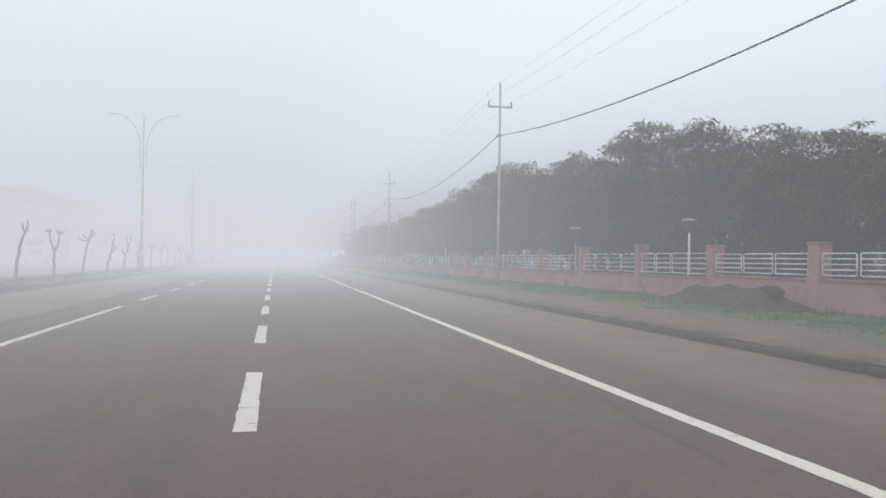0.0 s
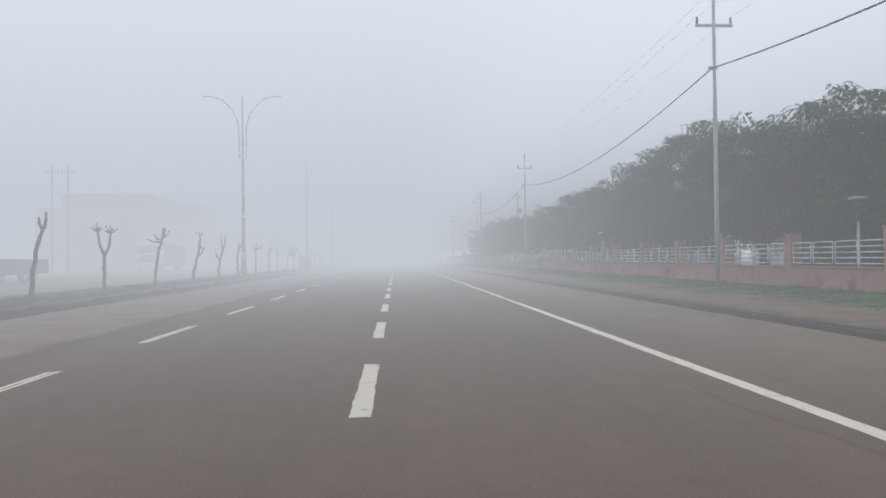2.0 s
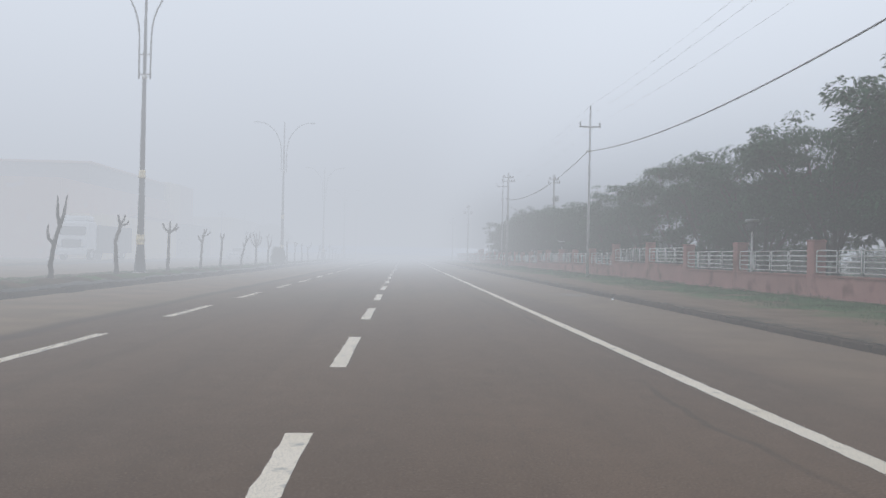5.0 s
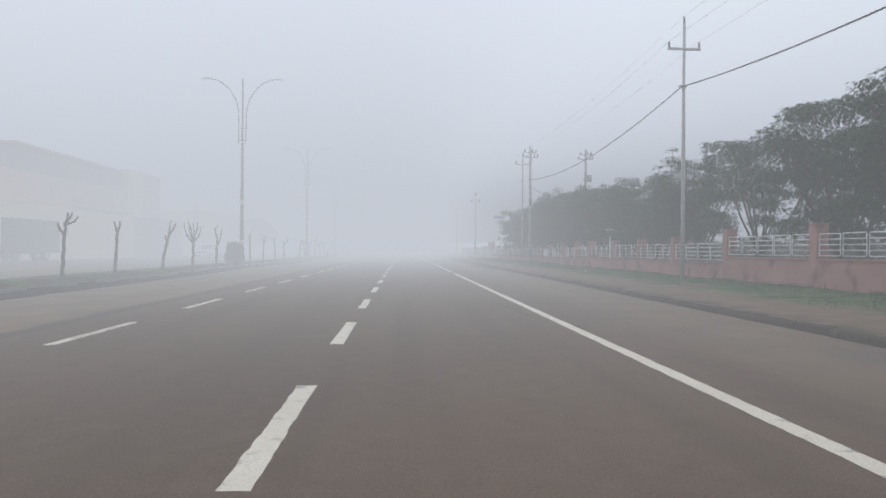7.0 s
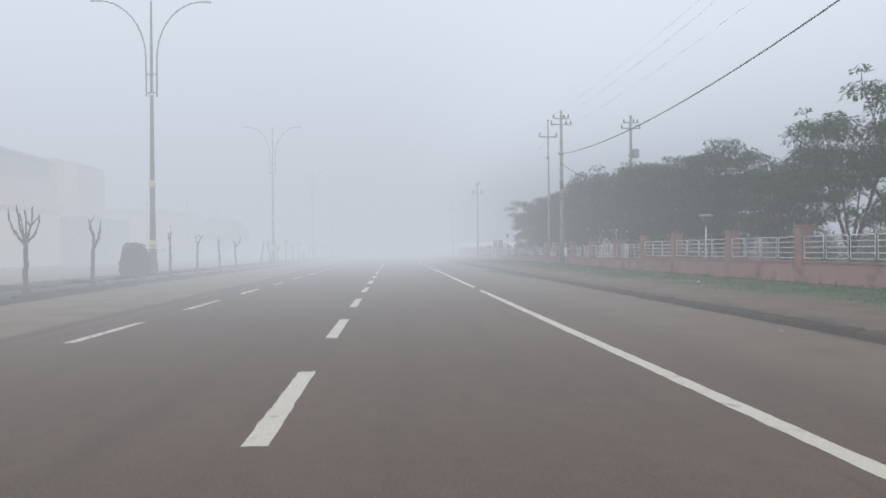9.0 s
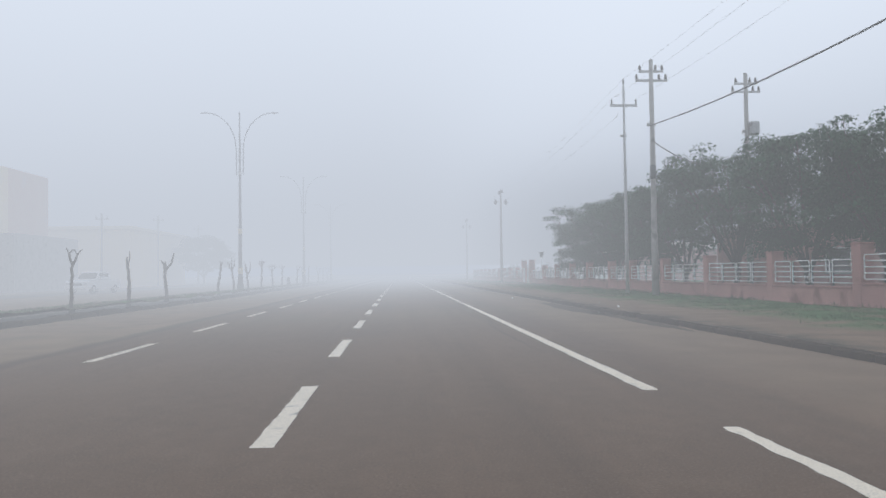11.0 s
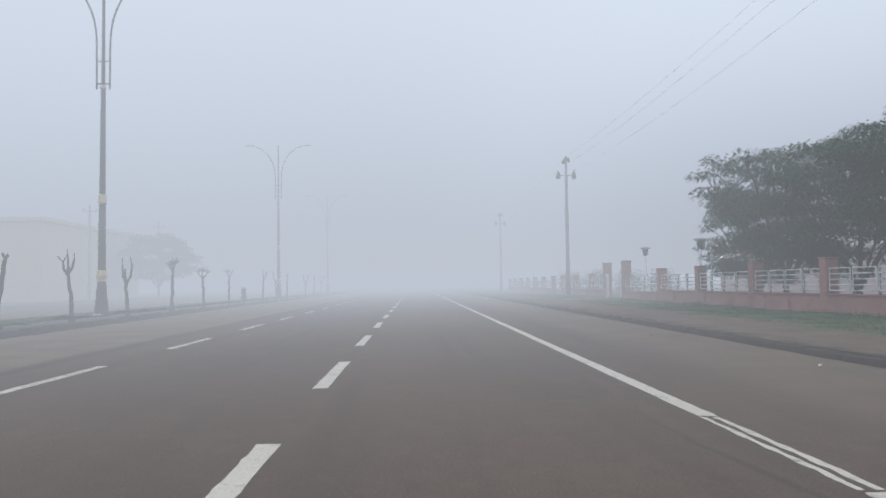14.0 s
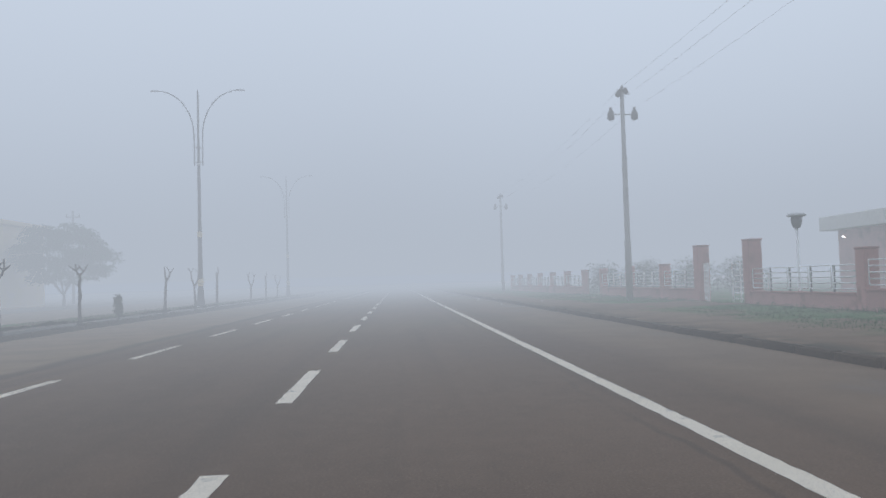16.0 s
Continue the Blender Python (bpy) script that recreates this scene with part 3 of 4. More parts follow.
# ---- pollarded trees on the median ----
def bare_tree(seed, height, trunk, stubs):
    """A cut-back young tree. trunk: sideways places at even heights; stubs: (height share where it leaves, sideways, up, twigs)."""
    rnd = random.Random(seed)
    t = thing("pollarded_tree", "leafless young street tree cut back to stubs", "tree", group="cut-back trees along the median")
    r = rnd.uniform(0.058, 0.072)
    reach = max(k[0] for k in stubs)
    pts = []
    for k in range(10):
        u = k / 9
        side = float(np.interp(u, [i / (len(trunk) - 1) for i in range(len(trunk))], trunk))
        pts.append((side + rnd.uniform(-0.018, 0.018), rnd.uniform(-0.03, 0.03), -0.15 + (height * reach + 0.15) * u))
    part("trunk", tube(pts, [r * 2.0, r * 1.35] + [r * (1.12 - 0.04 * k) * rnd.uniform(0.92, 1.1) for k in range(8)], 8), "bark", t)
    for share_of, dx, dz, twigs in stubs:
        u = share_of / reach * 9
        k = min(int(u), 8)
        p = Vector(pts[k]).lerp(Vector(pts[k + 1]), u - k)
        e = p + Vector((dx, rnd.uniform(-0.6, 0.6) * abs(dx), dz))
        m = p.lerp(e, 0.5) + Vector((dx * 0.22 + rnd.uniform(-0.02, 0.02), 0, -0.1 * abs(dx)))
        thick = r * (0.5 if len(stubs) > 6 else 0.82 if abs(dz) > 0.35 else 0.62)
        bm = tube([p - Vector((dx * 0.1, 0, 0.05)), m, e], [thick, thick * 0.85, thick * 0.62], 7)
        for j in range(twigs):
            a = math.pi * ((j + 0.5) / twigs - 0.5) * 1.25 + rnd.uniform(-0.2, 0.2)
            d = Vector((math.sin(a), rnd.uniform(-0.5, 0.5), abs(math.cos(a)) + 0.25)).normalized() * rnd.uniform(0.16, 0.3)
            tube([e - Vector((0, 0, 0.04)), e + d * 0.55, e + d + Vector((0, 0, 0.03))], [r * 0.42, r * 0.34, r * 0.24], 5, True, bm)
        part("limb", bm, "bark", t)
    return t


SINGLE = [(0.86, -0.05, 0.36, 0), (0.92, 0.08, 0.3, 1)]
WIDE_Y = [(0.6, -0.22, 0.85, 2), (0.58, 0.24, 0.8, 2)]
# y, height, sideways course of the trunk, stubs
STUMPS = ((37.8, 2.35, (-0.1, -0.02, 0.02, 0.12, 0.34), [(0.86, -0.1, 0.36, 0), (0.9, 0.04, 0.42, 0)]),
          (43.2, 2.45, (0.02, 0.0, 0.0), [(0.52, -0.22, 0.9, 5), (0.5, 0.26, 0.88, 5)]),
          (49.0, 2.3, (-0.05, 0.0, 0.1, 0.28), [(0.84, -0.52, 0.12, 0), (0.86, -0.34, 0.3, 0), (0.9, 0.3, 0.34, 0), (0.88, 0.06, 0.5, 0), (0.88, 0.18, 0.5, 0)]),
          (55.2, 2.45, (-0.05, 0.0, 0.12, 0.3, 0.34), [(0.55, 0.3, 0.34, 2), (0.88, 0.0, 0.22, 3)]),
          (61.1, 2.35, (0, -0.02, 0.05, 0.24), [(0.5, -0.26, 0.4, 1), (0.72, -0.1, 0.68, 1), (0.74, 0.12, 0.62, 1)]),
          (66.4, 2.25, (0.02, 0.0, -0.04, 0.12), [(0.86, 0.38, 0.14, 0), (0.88, 0.16, 0.34, 0), (0.86, -0.1, 0.36, 0)]),
          (72.8, 2.35, (0, 0.0, 0.05), [(0.78, -0.34, 0.42, 0), (0.8, 0.02, 0.46, 0), (0.78, 0.34, 0.4, 0), (0.8, 0.46, 0.2, 0)]),
          (78.5, 2.25, (0, 0.03, 0.1), [(0.66, -0.2, 0.36, 0), (0.8, 0.44, 0.24, 0), (0.8, 0.1, 0.36, 0), (0.82, 0.2, 0.34, 0)]),
          (83.2, 2.1, (0, 0.02, 0.06), [(0.78, -0.1, 0.42, 0), (0.8, 0.1, 0.4, 0)]), (89.0, 2.2, (-0.04, 0.0, 0.12, 0.3), [(0.5, 0.1, 0.36, 0), (0.62, -0.12, 0.3, 0), (0.72, 0.06, 0.5, 1), (0.78, 0.22, 0.48, 0)]),
          (93.9, 2.2, (0, 0.0, 0.0), [(0.62, -0.4, 0.72, 1), (0.64, -0.2, 0.8, 1), (0.64, 0.02, 0.76, 1), (0.64, 0.22, 0.78, 1), (0.62, 0.4, 0.64, 1), (0.6, 0.12, 0.6, 2), (0.62, -0.1, 0.7, 1), (0.62, 0.3, 0.5, 0), (0.6, -0.3, 0.45, 0)]),
          (99.2, 2.2, (0, 0.02, 0.05), [(0.78, -0.12, 0.46, 2), (0.56, 0.22, 0.8, 1)]), (108.8, 1.95, (0, 0.02, 0.0), SINGLE),
          (114.2, 1.95, (0, 0.0, 0.02), [(0.78, -0.1, 0.4, 2), (0.78, 0.14, 0.38, 2)]), (119.8, 1.8, (0, 0.02, -0.05), SINGLE),
          (124.7, 2.2, (0.06, 0.0, -0.06), [(0.62, 0.42, 0.86, 0), (0.64, 0.02, 0.42, 0), (0.78, -0.16, 0.12, 0)]), (135.4, 2.0, (0.0, -0.06, 0.02, 0.1, 0.16), [(0.92, -0.08, 0.12, 0), (0.9, 0.08, 0.14, 0)]),
          (139.9, 2.0, (0, -0.04, -0.16), [(0.7, -0.2, 0.5, 2), (0.74, 0.16, 0.46, 1), (0.76, 0.0, 0.46, 1)]),
          (144.8, 1.95, (0.05, 0.0, -0.04), [(0.58, -0.14, 0.78, 1), (0.56, 0.3, 0.82, 1), (0.62, -0.05, 0.5, 0)]),
          (150.3, 2.15, (0, 0.02, 0.05), [(0.82, -0.18, 0.24, 3), (0.85, 0.1, 0.28, 4), (0.84, -0.02, 0.26, 3)]),
          (155.4, 1.95, (0.02, 0.0, -0.04), [(0.76, -0.24, 0.3, 3), (0.78, 0.0, 0.34, 4), (0.76, 0.24, 0.28, 3)]),
          (161.1, 2.0, (0, 0.0, 0.02), [(0.85, -0.12, 0.16, 3), (0.84, 0.14, 0.14, 2)]), (170.9, 2.0, (0, 0.04, 0.1), [(0.74, 0.2, 0.44, 2), (0.76, -0.06, 0.46, 1)]),
          (176.8, 2.0, (0, -0.02, -0.06), WIDE_Y), (181.8, 2.0, (0, 0.03, 0.05), SINGLE), (193.0, 2.0, (0, 0.04, 0.08), WIDE_Y), (200.0, 2.0, (0, 0, 0.02), SINGLE), (206.0, 2.0, (0, 0.03, 0.06), WIDE_Y))
for k, (y, h, trunk, stubs) in enumerate(STUMPS):
    s = bare_tree(100 + k, h, trunk, stubs)
    s.matrix_basis = pose(-10.2 + 0.12 * wave(0, y, 0.7), y, 0.2)


def leaf_cloud(centres, count, size, seed, flat=1.0):
    """Many small two-triangle leaves through the given soft balls (x, y, z, rx, rz)."""
    rng = np.random.default_rng(seed)
    c = np.array(centres, float)
    vol = c[:, 3] ** 2
    pick = rng.choice(len(c), count, p=vol / vol.sum())
    d = rng.normal(size=(count, 3))
    d /= np.linalg.norm(d, axis=1)[:, None]
    rad = rng.uniform(0.55, 1.05, count) ** 0.6
    pos = c[pick, :3] + d * rad[:, None] * np.stack([c[pick, 3], c[pick, 3], c[pick, 4]], 1)
    nrm = rng.normal(size=(count, 3)) * (1, 1, 0.6) + (0, 0, flat)
    nrm /= np.linalg.norm(nrm, axis=1)[:, None]
    a = np.cross(nrm, rng.normal(size=(count, 3)))
    a /= np.linalg.norm(a, axis=1)[:, None]
    b = np.cross(nrm, a)
    s = size * rng.uniform(0.6, 1.3, count)[:, None]
    quad = np.stack([pos - a * s, pos + b * s * 0.42 - nrm * s * 0.12, pos + a * s, pos - b * s * 0.42 - nrm * s * 0.12], 1).reshape(-1, 3)
    me = bpy.data.meshes.new("crown")
    me.from_pydata(quad.tolist(), [], np.arange(count * 4).reshape(-1, 4).tolist())
    return me


def shrub(name, label, r, h, count, seed, at):
    t = thing(name, label, "shrub", at)
    rnd = random.Random(seed)
    balls = []
    for k in range(60):
        z = h * (0.12 + 0.72 * k / 59)
        w = r * (0.14 + 0.82 * math.sqrt(max(0.0, 1 - (z / h) ** 1.8)))
        a = 2.4 * k + rnd.uniform(-0.3, 0.3)
        q = w * (0.25 + 0.45 * (k % 2)) * rnd.uniform(0.85, 1.1)
        balls.append((q * math.cos(a), q * math.sin(a), z, r * rnd.uniform(0.34, 0.46), r * rnd.uniform(0.34, 0.46)))
    part("stem", tube([(0, 0, -0.1), (0.02, 0, h * 0.3), (0, 0.02, h * 0.7)], [0.05, 0.04, 0.015], 6), "bark", t)
    me = leaf_cloud(balls, count, 0.06, seed, 0.2)
    me.materials.append(M["leaf_dark"])
    crown = new("crown", me)
    crown.parent = t
    return t


shrub("round_shrub", "dense dark clipped evergreen shrub on the median", 0.66, 1.45, 15000, 5, pose(-10.1, 103.4, 0.2))
shrub("small_shrub", "small thin dark shrub on the median", 0.2, 1.0, 900, 6, pose(-10.1, 164.6, 0.2))

def sapling(at):
    """Two thin stems under a flat umbrella of leaves."""
    t = thing("sapling", "thin young tree with a flat umbrella of green leaves", "tree", at)
    rnd = random.Random(31)
    for dx, lean in ((0.0, -0.14), (-0.16, 0.02)):
        part("stem", tube([(dx, 0, -0.1), (dx + lean * 0.4, 0.02, 1.1), (dx + lean * 0.8, -0.02, 2.1), (dx + lean, 0, 2.75)], [0.03, 0.024, 0.02, 0.012], 7), "bark", t)
    pads = []
    for k in range(16):
        a, q = rnd.uniform(0, 6.28), 0.55 * math.sqrt(rnd.uniform(0, 1))
        pads.append((-0.12 + q * math.cos(a), q * math.sin(a), 2.98 - 1.1 * q * q + rnd.uniform(-0.2, 0.08), rnd.uniform(0.18, 0.32), rnd.uniform(0.05, 0.09)))
    me = leaf_cloud(pads, 2200, 0.06, 8, 1.2)
    me.materials.append(M["leaf"])
    crown = new("crown", me)
    crown.parent = t


sapling(pose(-10.35, 30.9, 0.2))


# ---- poles and lines on the verge ----
def insulator(at, h, parent, r=0.05):
    x, y, z = at
    bm = lathe([(r * 0.5, 0), (r, 0.02), (r * 0.6, h * 0.3), (r, h * 0.4), (r * 0.55, h * 0.65), (r * 0.8, h * 0.75), (r * 0.3, h)], 10)
    bmesh.ops.translate(bm, vec=at, verts=bm.verts)
    return part("insulator", bm, "porcelain", parent)


def steel_pole(x, y, base):
    t = thing("utility_pole", "slender grey steel pole with a T-shaped crossarm and insulators", "utility pole", pose(x, y, base), "poles along the wall")
    part("shaft", lathe([(0.088, -0.2), (0.084, 3.2), (0.074, 3.25), (0.07, 6.4), (0.06, 6.45), (0.054, 10.05), (0.04, 10.1)], 12), "galv", t)
    arm = part("crossarm", box(-0.66, 0.66, -0.04, 0.04, 9.0, 9.1, 0.008), "galv", t)
    for s in (-0.6, 0.6):
        insulator((s, 0, 9.1), 0.26, arm)
    insulator((0, 0, 10.1), 0.26, t)
    part("clamp", box(-0.2, 0.1, -0.05, 0.05, 7.5, 7.62, 0.01), "galv", t)
    return t


POLES = ((11.5, -1.0), (11.45, 40.9), (11.9, 82.7), (11.95, 123.6))
for x, y in POLES:
    steel_pole(x, y, 0.2)


def wire(name, label, a, b, sag, r, mat):
    pts = []
    for k in range(25):
        t = k / 24
        p = Vector(a).lerp(Vector(b), t)
        p.z -= 4 * sag * t * (1 - t)
        pts.append(p)
    return tagged(part(name, tube(pts, r, 6), mat), label, "cable", "overhead lines")


heavy = [(x - 0.1, y, 7.75) for x, y in POLES[:3]] + [(11.85, 119.8, 7.5)]
heavy.insert(0, (11.4, -42, 7.7))
for a, b, sag in zip(heavy, heavy[1:], (1.25, 1.2, 1.15, 0.9)):
    wire("cable", "thick black sagging cable between the poles", a, b, sag, 0.024, "wire")
lines = [(11.4, -42.0, 0.0)] + [(x, y, 0.0) for x, y in POLES] + [(11.7, 166.9, -0.6), (11.8, 209.0, -0.6)]
for (x0, y0, d0), (x1, y1, d1) in zip(lines, lines[1:]):
    for dx, z in ((-0.6, 9.55), (0.0, 10.55), (0.6, 9.55)):
        wire("cable", "thin bare overhead wire between the poles", (x0 + dx, y0, z + d0), (x1 + dx, y1, z + d1), 0.45, 0.004, "alu_wire")


def concrete_pole(x, y, base, h, shape):
    t = thing("utility_pole", "thick grey concrete pole with paired brackets and hanging insulators", "utility pole", pose(x, y, base), "poles along the wall")
    part("shaft", lathe([(0.16, -0.2), (0.145, 2.6), (0.126, 2.65), (0.114, 6.5), (0.102, 6.55), (0.09, h)], 14), "concrete", t)
    if shape == "end":
        arm = part("crossarm", tube([(-0.5, 0, h - 1.05), (0.5, 0, h - 1.05)], 0.035, 8), "galv", t)
        for s in (-0.55, 0.55):
            bm = lathe([(0.06, -0.28), (0.15, -0.22), (0.165, -0.05), (0.13, 0.12), (0.07, 0.2), (0.05, 0.33)], 12)
            bmesh.ops.translate(bm, vec=(s, 0, h - 1.05), verts=bm.verts)
            part("insulator", bm, "porcelain", arm)
        for s, q in ((-0.17, 0.0), (0.17, 0.2), (0.0, 0.32)):
            bm = lathe([(0.05, -0.1), (0.13, -0.06), (0.14, 0.05), (0.07, 0.16), (0.03, 0.25)], 10)
            bmesh.ops.translate(bm, vec=(s, 0, h - 0.15 + q * 0.6), verts=bm.verts)
            part("insulator", bm, "porcelain", t)
    else:
        for z, w in ((h - 0.55, 0.55), (h - 0.95, 0.7)):
            arm = part("crossarm", box(-w, w, -0.04, 0.04, z, z + 0.09, 0.01), "galv", t)
            for s in (-w + 0.06, w - 0.06, w - 0.35):
                insulator((s, 0, z + 0.09), 0.24, arm, 0.07)
        part("clamp", box(-0.22, 0.15, -0.06, 0.06, h - 2.9, h - 2.76, 0.01), "galv", t)
        part("strap", lathe([(0.128, h - 5.2), (0.133, h - 5.1), (0.128, h - 4.6)], 12), "cabinet", t)
    return t


concrete_pole(12.03, 119.8, 0.2, 10.2, "line")
concrete_pole(11.7, 166.9, 0.2, 9.5, "end")
concrete_pole(11.8, 209.0, 0.2, 9.5, "end")
back_pole = concrete_pole(17.7, 122.9, 0.15, 10.5, "line")
part("transformer", box(0.1, 0.55, -0.25, 0.25, 7.5, 8.15, 0.06), "galv", back_pole, "grey pole transformer")
wire("cable", "short slack cable to the pole behind the wall", (12.0, 119.8, 6.9), (17.6, 122.9, 6.6), 0.7, 0.02, "wire")


# ---- pink boundary wall with white railings ----
WX = 13.3
PILLARS = (-2.0, 3.4, 8.8, 14.2, 19.6, 24.2, 29.0, 34.3, 39.5, 44.6, 49.5, 54.5, 59.7, 65.0, 70.2, 75.5, 81.8, 87.5, 92.6, 97.5, 103.0, 107.2, 112.0, 117.3, 122.4, 127.5, 131.4, 136.6, 141.5, 146.8, 152.0, 158.4, 162.8, 167.0, 172.2, 177.4, 181.8, 187.0, 192.2, 197.4, 202.6, 207.8, 213.0)


def plinth_top(y):
    for limit, z in ((24, 0.97), (34, 0.89), (70, 0.86), (81.9, 1.05), (107, 0.83), (131, 0.72), (152, 0.74), (163, 0.63)):
        if y < limit:
            return z
    return 0.68


def wall_pillar(y, h, w):
    t = thing("wall_pillar", "square pink-painted brick pillar of the boundary wall", "pillar", pose(WX + 0.1, y, 0), "pillars of the boundary wall", "structure")
    part("shaft", box(-w, w, -w, w, -0.2, h - 0.06, 0.012), "pink", t)
    part("cap", box(-w - 0.02, w + 0.02, -w - 0.02, w + 0.02, h - 0.06, h, 0.015), "pink_dark", t)


def fence_bay(y0, y1, z, lift):
    """One stretch between two pillars: rendered plinth, coping, and a railing of five bars."""
    t = thing("fence_bay", "pink rendered plinth with a white tubular railing on top", "fence", pose(WX, y0, 0), "bays of the boundary wall")
    n = y1 - y0
    part("plinth", box(-0.1, 0.12, 0, n, -0.2, z - 0.07, 0.006), "pink", t)
    part("coping", box(-0.14, 0.16, 0, n, z - 0.07, z, 0.012), "pink_dark", t)
    count = max(3, round(n / 1.2))
    wide = n / count
    for k in range(count):
        a, b = k * wide + 0.06, (k + 1) * wide - 0.06
        if k:
            part("post", box(0.0, 0.045, k * wide - 0.03, k * wide + 0.03, z, z + 0.08 + lift, 0.004), "cabinet", t, "dark steel post between the panels")
        lo, hi, c = z + 0.09, z + 0.06 + lift, 0.03
        loop = [(a + c, lo), (b - c, lo), (b, lo + c), (b, hi - c), (b - c, hi), (a + c, hi), (a, hi - c), (a, lo + c), (a + c, lo)]
        panel = part("panel", tube([(-0.03, u, v) for u, v in loop], 0.0175, 6), "white_metal", t)
        for i in range(1, 4):
            zz = lo + (hi - lo) * i / 4
            part("rail", tube([(-0.03, a, zz), (-0.03, b, zz)], 0.019, 6), "white_metal", panel)


for y0, y1 in zip(PILLARS, PILLARS[1:]):
    if y0 in (158.4, 177.4):
        continue
    fence_bay(y0 + 0.2, y1 - 0.2, plinth_top((y0 + y1) / 2), 0.56 if y1 < 25 else 0.68)
for y in PILLARS:
    gate = y in (158.4, 162.8)
    wall_pillar(y, 2.4 if gate else plinth_top(y - 0.5) + (0.9 if y < 25 else 1.08), 0.235 if gate else 0.2)


def gate_leaf(at):
    t = thing("gate_leaf", "white tubular steel gate leaf standing open", "gate", at, "open gate leaves")
    for y in (0.03, 0.95, 1.85):
        part("post", box(-0.025, 0.025, y - 0.025, y + 0.025, 0.05, 1.5, 0.005), "white_metal", t)
    for k in range(7):
        part("rail", tube([(0, 0, 0.15 + 0.21 * k), (0, 1.88, 0.15 + 0.21 * k)], 0.024, 6), "white_metal", t)


gate_leaf(pose(WX + 0.1, 158.66, 0.16, 0, 0, -7))
gate_leaf(pose(WX + 0.1, 162.54, 0.16, 0, 0, 162))


# ---- garden lamps, gatehouse and pink building behind the wall ----
def garden_lamp(at, h):
    t = thing("garden_lamp", "white post lamp with a flat disc cap and dark lantern", "lamp", at, "garden lamps behind the wall")
    part("post", lathe([(0.06, -0.1), (0.045, 0.3), (0.04, h - 0.5)], 10), "white_metal", t)
    part("lantern", lathe([(0.07, h - 0.5), (0.13, h - 0.43), (0.165, h - 0.28), (0.165, h - 0.12)], 14), "cabinet", t, "dark lantern body")
    part("cap", lathe([(0.25, h - 0.12), (0.3, h - 0.08), (0.25, h - 0.03), (0.1, h)], 18), "galv", t, "flat pale grey disc cap")


for x, y, h in ((14.1, 26.9, 2.75), (14.1, 37.0, 2.85), (14.3, 66.0, 2.8), (14.3, 102.0, 2.6), (13.95, 148.2, 3.0), (13.95, 156.4, 3.0)):
    garden_lamp(pose(x, y, 0.1), h)


def opening(parent, x, y, z, w, h, face):
    """A window with frame, pane and sill on a wall; face 'x' looks along x, 'y' along -y."""
    if face == "y":
        win = part("window", box(x - w / 2, x + w / 2, y - 0.03, y + 0.1, z, z + h, 0.01), "white_metal", parent, "pale window frame")
        part("pane", box(x - w / 2 + 0.07, x + w / 2 - 0.07, y - 0.045, y, z + 0.07, z + h - 0.07), "glass", win)
        part("sill", box(x - w / 2 - 0.08, x + w / 2 + 0.08, y - 0.12, y + 0.02, z - 0.08, z - 0.005, 0.01), "concrete", win)
    else:
        win = part("window", box(x - 0.1, x + 0.03, y - w / 2, y + w / 2, z, z + h, 0.01), "white_metal", parent, "pale window frame")
        part("pane", box(x, x + 0.045, y - w / 2 + 0.07, y + w / 2 - 0.07, z + 0.07, z + h - 0.07), "glass", win)
        part("sill", box(x - 0.02, x + 0.12, y - w / 2 - 0.08, y + w / 2 + 0.08, z - 0.08, z - 0.005, 0.01), "concrete", win)


def gatehouse():
    t = thing("gatehouse", "small flat-roofed pink gatehouse with a cream fascia", "building", pose(24.1, 162.6, 0))
    part("wall", box(0, 10, 0, 8.5, -0.1, 3.32, 0.02), "pink", t)
    part("roof", box(-0.6, 10.7, -0.7, 9.2, 3.32, 4.05, 0.03), "cream_ring", t, "cream concrete roof slab with a deep fascia")
    opening(t, 4.5, 0, 1.1, 1.6, 1.3, "y")
    part("door", box(-0.04, 0.02, 3.2, 4.2, 0.0, 2.1, 0.01), "grey_panel", t)
    part("wall_lamp", tube([(-0.14, 7.9, 2.95), (0.0, 7.9, 2.95)], [0.035, 0.03], 12), "glow", t, "small bright round wall lamp")


glow = bpy.data.materials.new("lit_lamp_glass")
glow.use_nodes = True
glow.node_tree.nodes["Principled BSDF"].inputs["Emission Color"].default_value = (1.0, 0.97, 0.9, 1)
glow.node_tree.nodes["Principled BSDF"].inputs["Emission Strength"].default_value = 6.0
M["glow"] = glow
gatehouse()

pink_house = thing("low_building", "low pink building half hidden behind trees", "building", pose(21.0, 125.4, 0))
part("wall", box(0, 9, 0, 9, -0.1, 3.5, 0.02), "pink", pink_house)
part("roof", box(-0.4, 9.4, -0.4, 9.4, 3.5, 3.8, 0.03), "concrete", pink_house)
opening(pink_house, 2.5, 0, 1.0, 1.4, 1.3, "y")
opening(pink_house, 6.2, 0, 1.0, 1.4, 1.3, "y")


